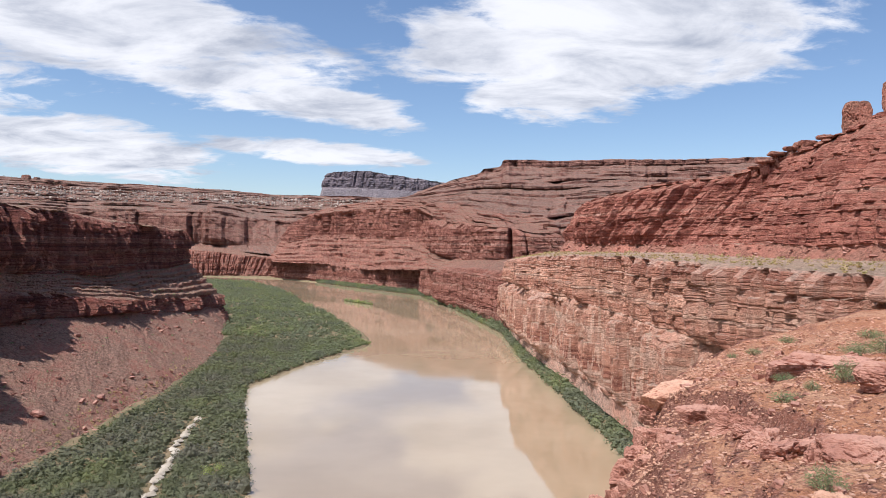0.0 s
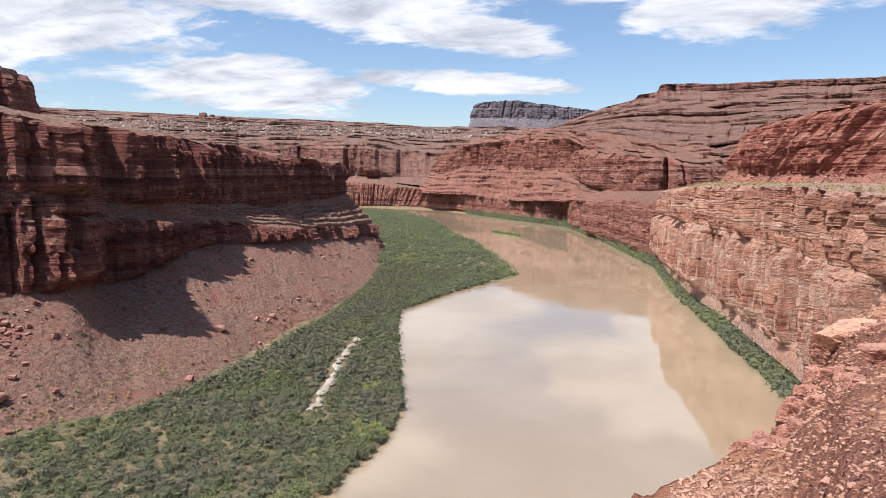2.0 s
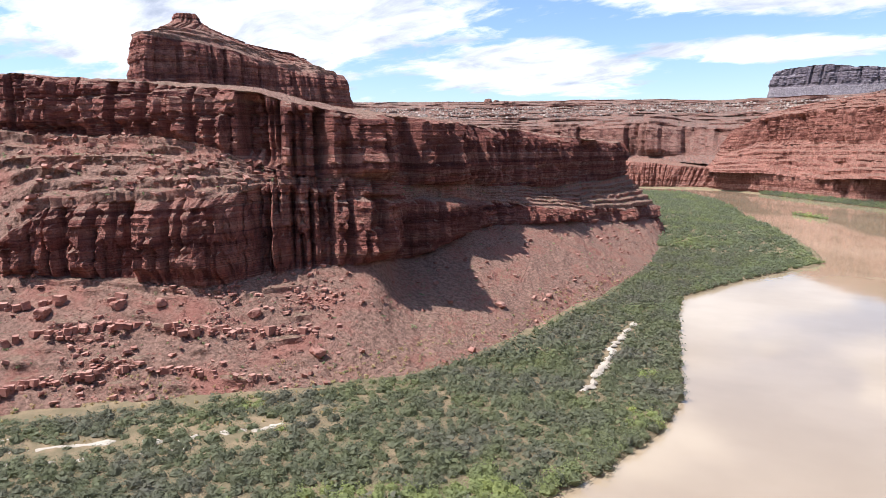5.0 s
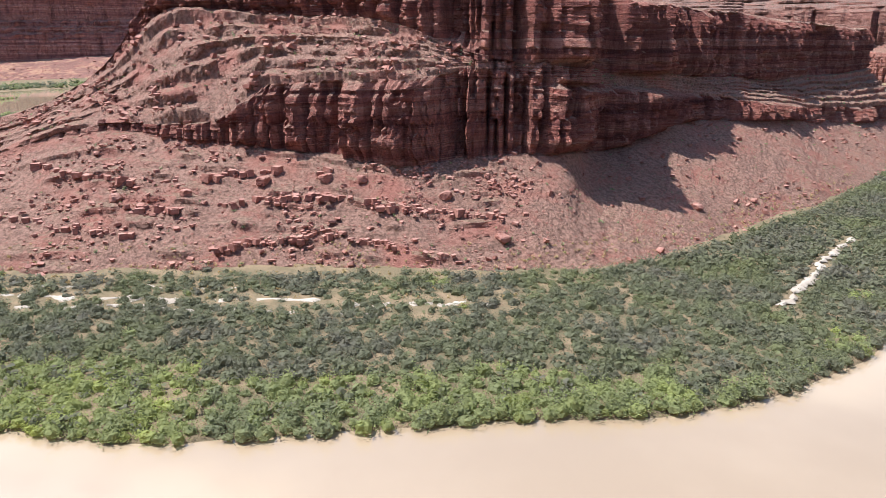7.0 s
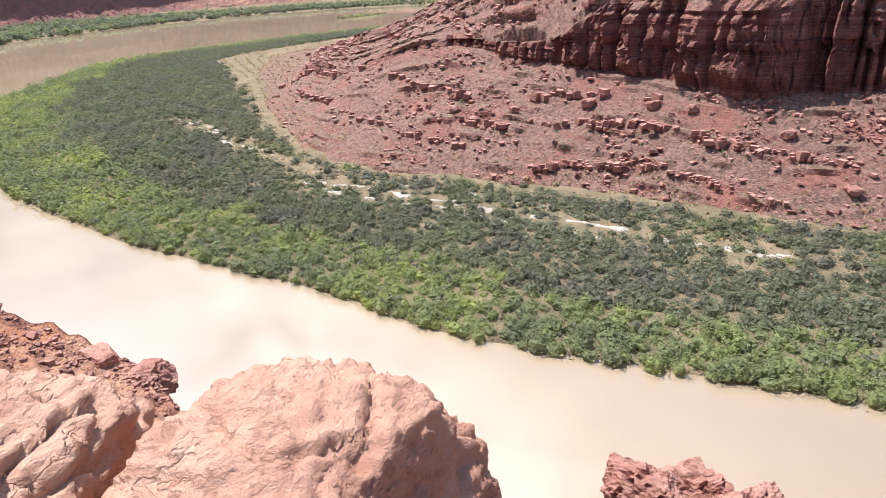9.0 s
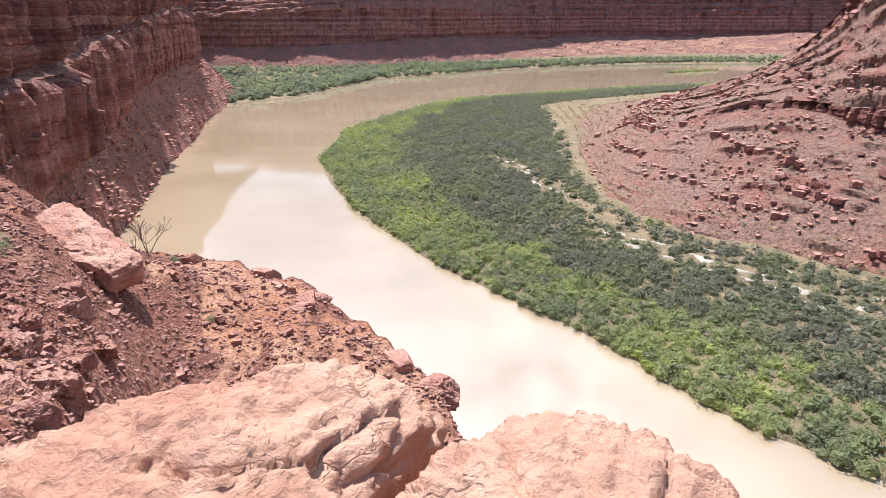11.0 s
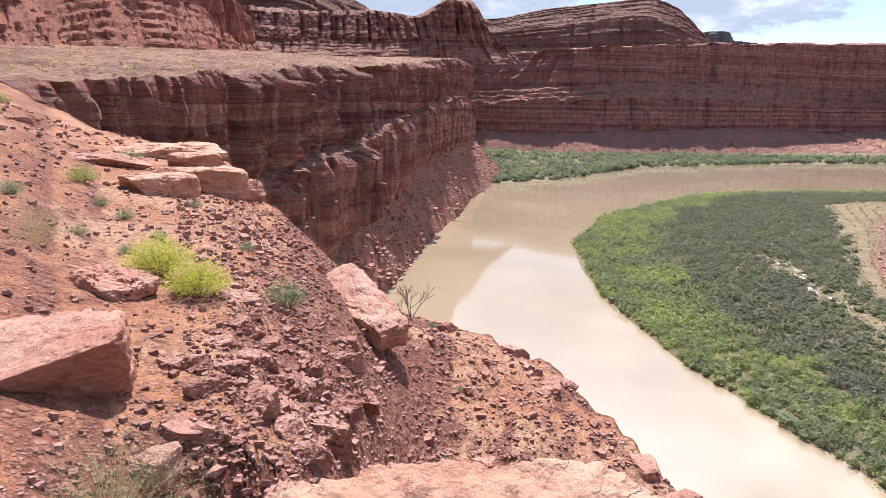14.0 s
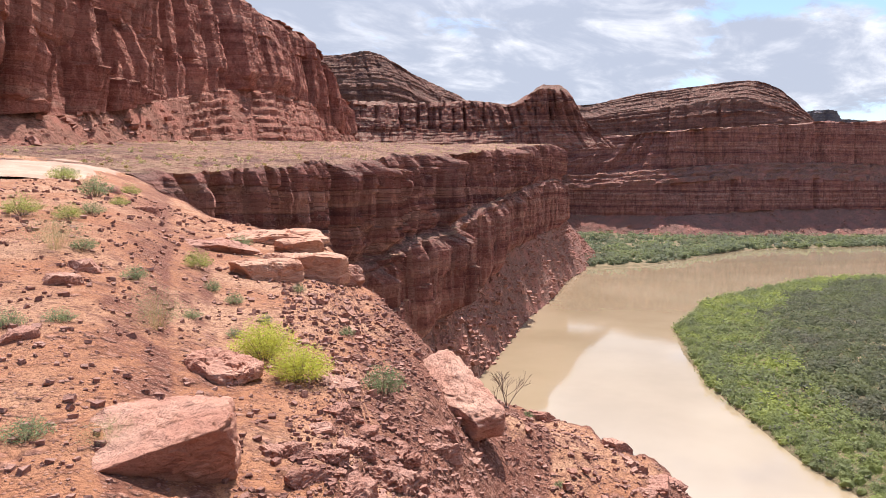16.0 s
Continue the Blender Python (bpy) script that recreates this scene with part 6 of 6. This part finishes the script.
def gravel(seed, count, az0, az1, d0, d1, s0, s1, power):
    g = np.random.default_rng(seed)
    st = np.array(EDGE + EDGE_LEFT, dtype=float)
    az = g.uniform(az0, az1, count)
    lim = np.minimum(d1, np.exp(np.interp(az, st[:, 0], np.log(st[:, 1]))) * 0.99)
    d = d0 * (np.maximum(lim, d0 * 1.01) / d0) ** g.random(count)
    a = np.radians(az)
    x, y = -d * np.sin(a), d * np.cos(a)
    s = (s0 + (s1 - s0) * g.random(count) ** power) * (0.55 + 0.09 * d)
    return np.stack([x, y, ground_height(x, y) + s * 0.1, s], 1)


stone_field("gravel", gravel(31, 16500, 102, 146, 2.8, 15, 0.008, 0.062, 3.2), GRAVEL, "loose red scree and gravel", "gravel", 0.9, 31)
stone_field("rubble", gravel(36, 300, -33, -8, 6, 24, 0.02, 0.13, 2.6), STONE_RED, "angular orange rubble on the crumbling edge", "rubble", 0.75, 36)
stone_field("rubble", gravel(35, 420, 112, 146, 3.0, 13, 0.03, 0.13, 2.4), STONE_RED, "angular red rubble on the cut bank", "rubble", 0.75, 35)
stone_field("gravel", gravel(32, 6500, 136, 166, 2.2, 40, 0.008, 0.07, 4.0), GRAVEL, "thin red gravel on the dirt", "gravel", 0.8, 32)
stone_field("gravel", gravel(33, 11000, -35, -6, 4.5, 34, 0.010, 0.055, 2.4), GRAVEL_ORANGE, "loose orange gravel on the slope", "gravel", 0.55, 33)
stone_field("gravel", gravel(37, 5000, -35, -16, 12.0, 38, 0.010, 0.050, 2.6), STONE_PALE, "pale grey-pink gravel on the upper shelf", "gravel", 0.5, 37)
stone_field("gravel", gravel(34, 1500, 30, 100, 2.0, 6, 0.014, 0.10, 3.5), GRAVEL, "red gravel on the outcrop", "gravel", 0.6, 34)


def dirt_track():
    """A pale vehicle track over the bench."""
    line = np.array([polar(*p) for p in [(168, 34), (164.6, 41), (162.4, 52), (160.7, 66), (159.4, 82), (158.6, 100)]])
    t = np.linspace(0, len(line) - 1, 90)
    c = spline(np.c_[line, np.zeros(len(line))], t)[:, :2]
    tan = np.gradient(c, axis=0)
    nrm = np.stack([tan[:, 1], -tan[:, 0]], 1) / np.linalg.norm(tan, axis=1, keepdims=True)
    rows = []
    for k in np.linspace(-1, 1, 13):
        q = c + nrm * (k * (4.2 + 0.9 * fbm(t * 2.0, t * 0, t * 0, 3, 96)))[:, None]
        rows.append(np.c_[q, ground_height(q[:, 0], q[:, 1]) + 0.10 - 0.22 * k ** 6])
    V = np.stack(rows, 1)
    ob = new("dirt_track", raw_mesh("dirt_track", V.reshape(-1, 3), grid_faces(90, 13), TRACK, True))
    tagged(ob, "pale dirt vehicle track across the bench", "track", kind="structure")


dirt_track()

# ---- plants on the overlook ----


def part(name, me, parent, label=""):
    ob = new(name, me)
    ob.parent = parent
    if label:
        ob["label"] = label
    return ob


def blades(name, mat, seed, count, radius, height, width, lean=0.7, leafy=False):
    """Stems or grass blades, or small leaves along them, that spread out of one root."""
    g = np.random.default_rng(seed)
    a = g.uniform(0, 6.283, count)
    out = np.sqrt(g.random(count))
    base = np.stack([np.cos(a), np.sin(a), np.zeros(count)], 1) * (out * radius * 0.25)[:, None]
    tip = np.stack([np.cos(a) * out * radius, np.sin(a) * out * radius, height * (1.05 - lean * out ** 2) * g.uniform(0.65, 1.0, count)], 1)
    side = np.stack([-np.sin(a + 0.5), np.cos(a + 0.5), np.zeros(count)], 1)
    if leafy:
        k = 5
        f = g.uniform(0.35, 1.0, (count, k, 1))
        c = base[:, None] * (1 - f) + tip[:, None] * f + g.normal(0, radius * 0.04, (count, k, 3))
        d = g.normal(size=(count, k, 3)) + np.array([0, 0, 0.6])
        d /= np.linalg.norm(d, axis=2, keepdims=True)
        sd = np.cross(d, g.normal(size=(count, k, 3)))
        sd /= np.linalg.norm(sd, axis=2, keepdims=True)
        w = width
        V = np.stack([c - sd * w * 0.4, c + sd * w * 0.4, c + sd * w * 0.15 + d * w * 2.4, c - sd * w * 0.15 + d * w * 2.4], 2).reshape(-1, 3)
    else:
        mid = base * 0.5 + tip * 0.5 + np.array([0, 0, height * 0.08])
        w = width
        V = np.stack([base - side * w, base + side * w, mid + side * w * 0.8, mid - side * w * 0.8, mid - side * w * 0.8, mid + side * w * 0.8, tip + side * w * 0.2, tip - side * w * 0.2], 1).reshape(-1, 3)
    V[:, 2] = np.maximum(V[:, 2], 0)
    return raw_mesh(name, V, np.arange(len(V)).reshape(-1, 4), mat)


PLANTS = {
    "rabbitbrush": [(blades("stalk", TWIG, 700 + k, 60, 0.5, 0.75, 0.006), blades("foliage", LEAF_YELLOW, 710 + k, 900, 0.5, 0.9, 0.015, 0.6, True)) for k in range(2)],
    "saltbush": [(blades("stalk", TWIG, 720 + k, 50, 0.5, 0.7, 0.006), blades("foliage", LEAF_SAGE, 730 + k, 260, 0.5, 0.8, 0.02, 0.65, True)) for k in range(3)],
    "yellow_brush": [(blades("stalk", TWIG, 760 + k, 50, 0.5, 0.7, 0.006), blades("foliage", LEAF_OLIVE, 770 + k, 420, 0.5, 0.85, 0.017, 0.6, True)) for k in range(2)],
    "grass_tuft": [(blades("stalk", LEAF_DRY, 740 + k, 160, 0.6, 1.0, 0.0012), blades("foliage", LEAF_SAGE, 750 + k, 420, 0.6, 0.95, 0.0075, 0.6, True)) for k in range(2)],
}


def desert_plant(kind, k, az, d, width, height, label, group):
    root = new(kind)
    x, y, z = ground_at(az, d)
    root.matrix_world = pose(x, y, z - 0.02, 0, 0, k * 77) @ Matrix.Diagonal((width, width, height, 1))
    tagged(root, label, "shrub" if kind != "grass_tuft" else "grass", group)
    stems, leaves = PLANTS[kind][k % len(PLANTS[kind])]
    part("stalk", stems, root)
    part("foliage", leaves, root)


desert_plant("rabbitbrush", 0, 147.5, 8.0, 0.78, 0.55, "bright yellow-green rabbitbrush on red dirt", "rabbitbrush")
for k, (az, d, w, h) in enumerate([(152.1, 14.0, 0.62, 0.5), (163.4, 17.6, 0.95, 0.6), (160.6, 17.2, 0.7, 0.5), (156.8, 34, 1.1, 0.7), (161.1, 37, 1.7, 0.9), (157.4, 24, 0.7, 0.45)]):
    desert_plant("yellow_brush", k, az, d, w, h, "yellow-green brush on the open bench", "yellow brush")
desert_plant("rabbitbrush", 1, 144.9, 7.2, 0.70, 0.46, "yellow-green rabbitbrush above loose rocks", "rabbitbrush")
for k, (az, d, w, h) in enumerate([(138.6, 7.6, 0.50, 0.48), (151.1, 12.2, 0.35, 0.3), (149.5, 11.3, 0.35, 0.28), (149.0, 21.4, 0.8, 0.5), (147.3, 10.0, 0.24, 0.22),
                                   (149.6, 9.0, 0.22, 0.2), (156.3, 10.9, 0.45, 0.3), (159.0, 26.0, 1.4, 1.0), (159.2, 18.9, 0.75, 0.5),
                                   (161, 43, 1.8, 0.8), (160.8, 7.8, 0.35, 0.2), (163.7, 7.8, 0.35, 0.25), (141.2, 9.8, 0.25, 0.2), (144.7, 13.2, 0.3, 0.25), (159.5, 12.5, 0.5, 0.3), (162.3, 5.2, 0.34, 0.2),
                                   (124.5, 9.7, 0.2, 0.14), (126.6, 13.4, 0.3, 0.2), (152.5, 9.6, 0.3, 0.2)]):
    desert_plant("saltbush", k, az, d, w, h, "small dusty green saltbush on red dirt" if w < 0.5 else "dusty green saltbush on the open bench", "saltbushes")
for k, (az, d, w, h) in enumerate([(-26.9, 11.5, 0.65, 0.25), (-26.6, 13.7, 0.5, 0.25), (-26.4, 16.0, 0.5, 0.25), (-30.6, 12.6, 0.6, 0.55), (-29.4, 7.0, 0.42, 0.35), (-26.8, 30, 0.9, 0.5), (-31.3, 20, 1.1, 0.5), (-32.9, 18.8, 0.9, 0.7),
                                   (-28.4, 12.0, 0.3, 0.25), (-24.5, 26, 0.7, 0.4), (-32.0, 26, 0.9, 0.5), (-23.0, 27, 0.5, 0.3)]):
    desert_plant("saltbush", k + 1, az, d, w, h, "low green shrub on the gravel slope", "slope shrubs")
for k, (az, d, w, h) in enumerate([(154.8, 8.4, 0.6, 0.6), (161.2, 12.4, 0.85, 0.8), (148.2, 3.5, 0.75, 0.5), (151.2, 3.75, 0.8, 0.45), (152.6, 3.5, 0.4, 0.35), (157.5, 5.0, 0.4, 0.2)]):
    desert_plant("grass_tuft", k, az, d, w, h, "wispy grey-green grass tuft", "grass tufts")


def dead_bush(az, d, size, label):
    """Bare twigs that fork upwards."""
    g = np.random.default_rng(5)
    root = new("dead_bush")
    x, y, z = ground_at(az, d)
    root.matrix_world = pose(x, y, z - 0.02)
    tagged(root, label, "shrub")

    def twig(p, v, length, thick, depth, out):
        q = p + v * length
        s = np.cross(v, [0.3, 0.5, 0.8])
        s /= np.linalg.norm(s)
        u = np.cross(v, s)
        ring = [s, u, -s, -u]
        k = len(out[0])
        out[0].extend([p + r * thick for r in ring] + [q + r * thick * 0.6 for r in ring])
        out[1].extend([(k + i, k + (i + 1) % 4, k + 4 + (i + 1) % 4, k + 4 + i) for i in range(4)])
        if depth:
            for _ in range(3):
                w = v + g.normal(0, 0.38, 3)
                w[2] = abs(w[2])
                twig(q, w / np.linalg.norm(w), length * g.uniform(0.55, 0.8), thick * 0.6, depth - 1, out)

    for nm in range(6):
        out = ([], [])
        v = np.array([g.normal(0, 0.55), g.normal(0, 0.55), 1.0])
        twig(np.zeros(3), v / np.linalg.norm(v), size * 0.35, size * 0.014, 3, out)
        part("branch", raw_mesh("branch", np.array(out[0]), np.array(out[1]), TWIG), root)


dead_bush(128.3, 13.2, 0.85, "bare grey twigs of a dead bush on the edge")

# grass on the bench and dry tufts at the slope's foot
TUFT = [shrub_arrays(800 + k, 9, 1, 0.8) for k in range(4)]


def tufts(key, strips, count, size, seed, mat, label, test=None):
    spots = [(x, y, z - 0.1, s, s * 0.6) for x, y, z, s in on_slope(key, strips, count, size, seed, 1.5, test)]
    plant("grass", spots, mat, label, TUFT)


tufts("left_bench_cliff36", (4,), 1500, (0.4, 1.1), 51, LEAF_DRY, "dry yellow grass over the bench")
tufts("bench_cliff8", (3,), 900, (0.6, 1.6), 52, LEAF_DRY, "dry grass over the lower bench")
tufts("floodplain63", (1, 2), 2200, (0.6, 1.5), 56, LEAF_DRY, "dry orange grass behind the thicket", lambda p, g: 1.6 < p[2] < 2.6 and 42 < azimuth(p) < 97)
tufts("gooseneck_peninsula2", (0,), 1900, (0.5, 1.3), 53, LEAF_DRY, "dry straw tufts along the foot of the slope", lambda p, g: p[2] < 6.5 and 20 < azimuth(p) < 96)
tufts("gooseneck_peninsula2", (0, 2), 900, (0.5, 1.4), 54, LEAF_SAGE, "scattered grey shrubs on the slope", lambda p, g: 20 < azimuth(p) < 96)
tufts("far_plateau31", (2, 3), 700, (2, 4), 55, LEAF_GREY, "dark junipers scattered over the plateau")
# reed islets
for k, (a0, d0, a1, d1) in enumerate([(5.9, 668, 8.0, 708), (82.4, 890, 86.0, 826)]):
    plant("islet_reeds", [(*[(1 - t) * p + t * q for p, q in zip(polar(a0, d0), polar(a1, d1))], 0.0, 6 + 3 * math.sin(3.1 * t), 3.5) for t in np.linspace(0, 1, 14)], LEAF_GREEN, "low green reeds on a mud islet", SMALL)
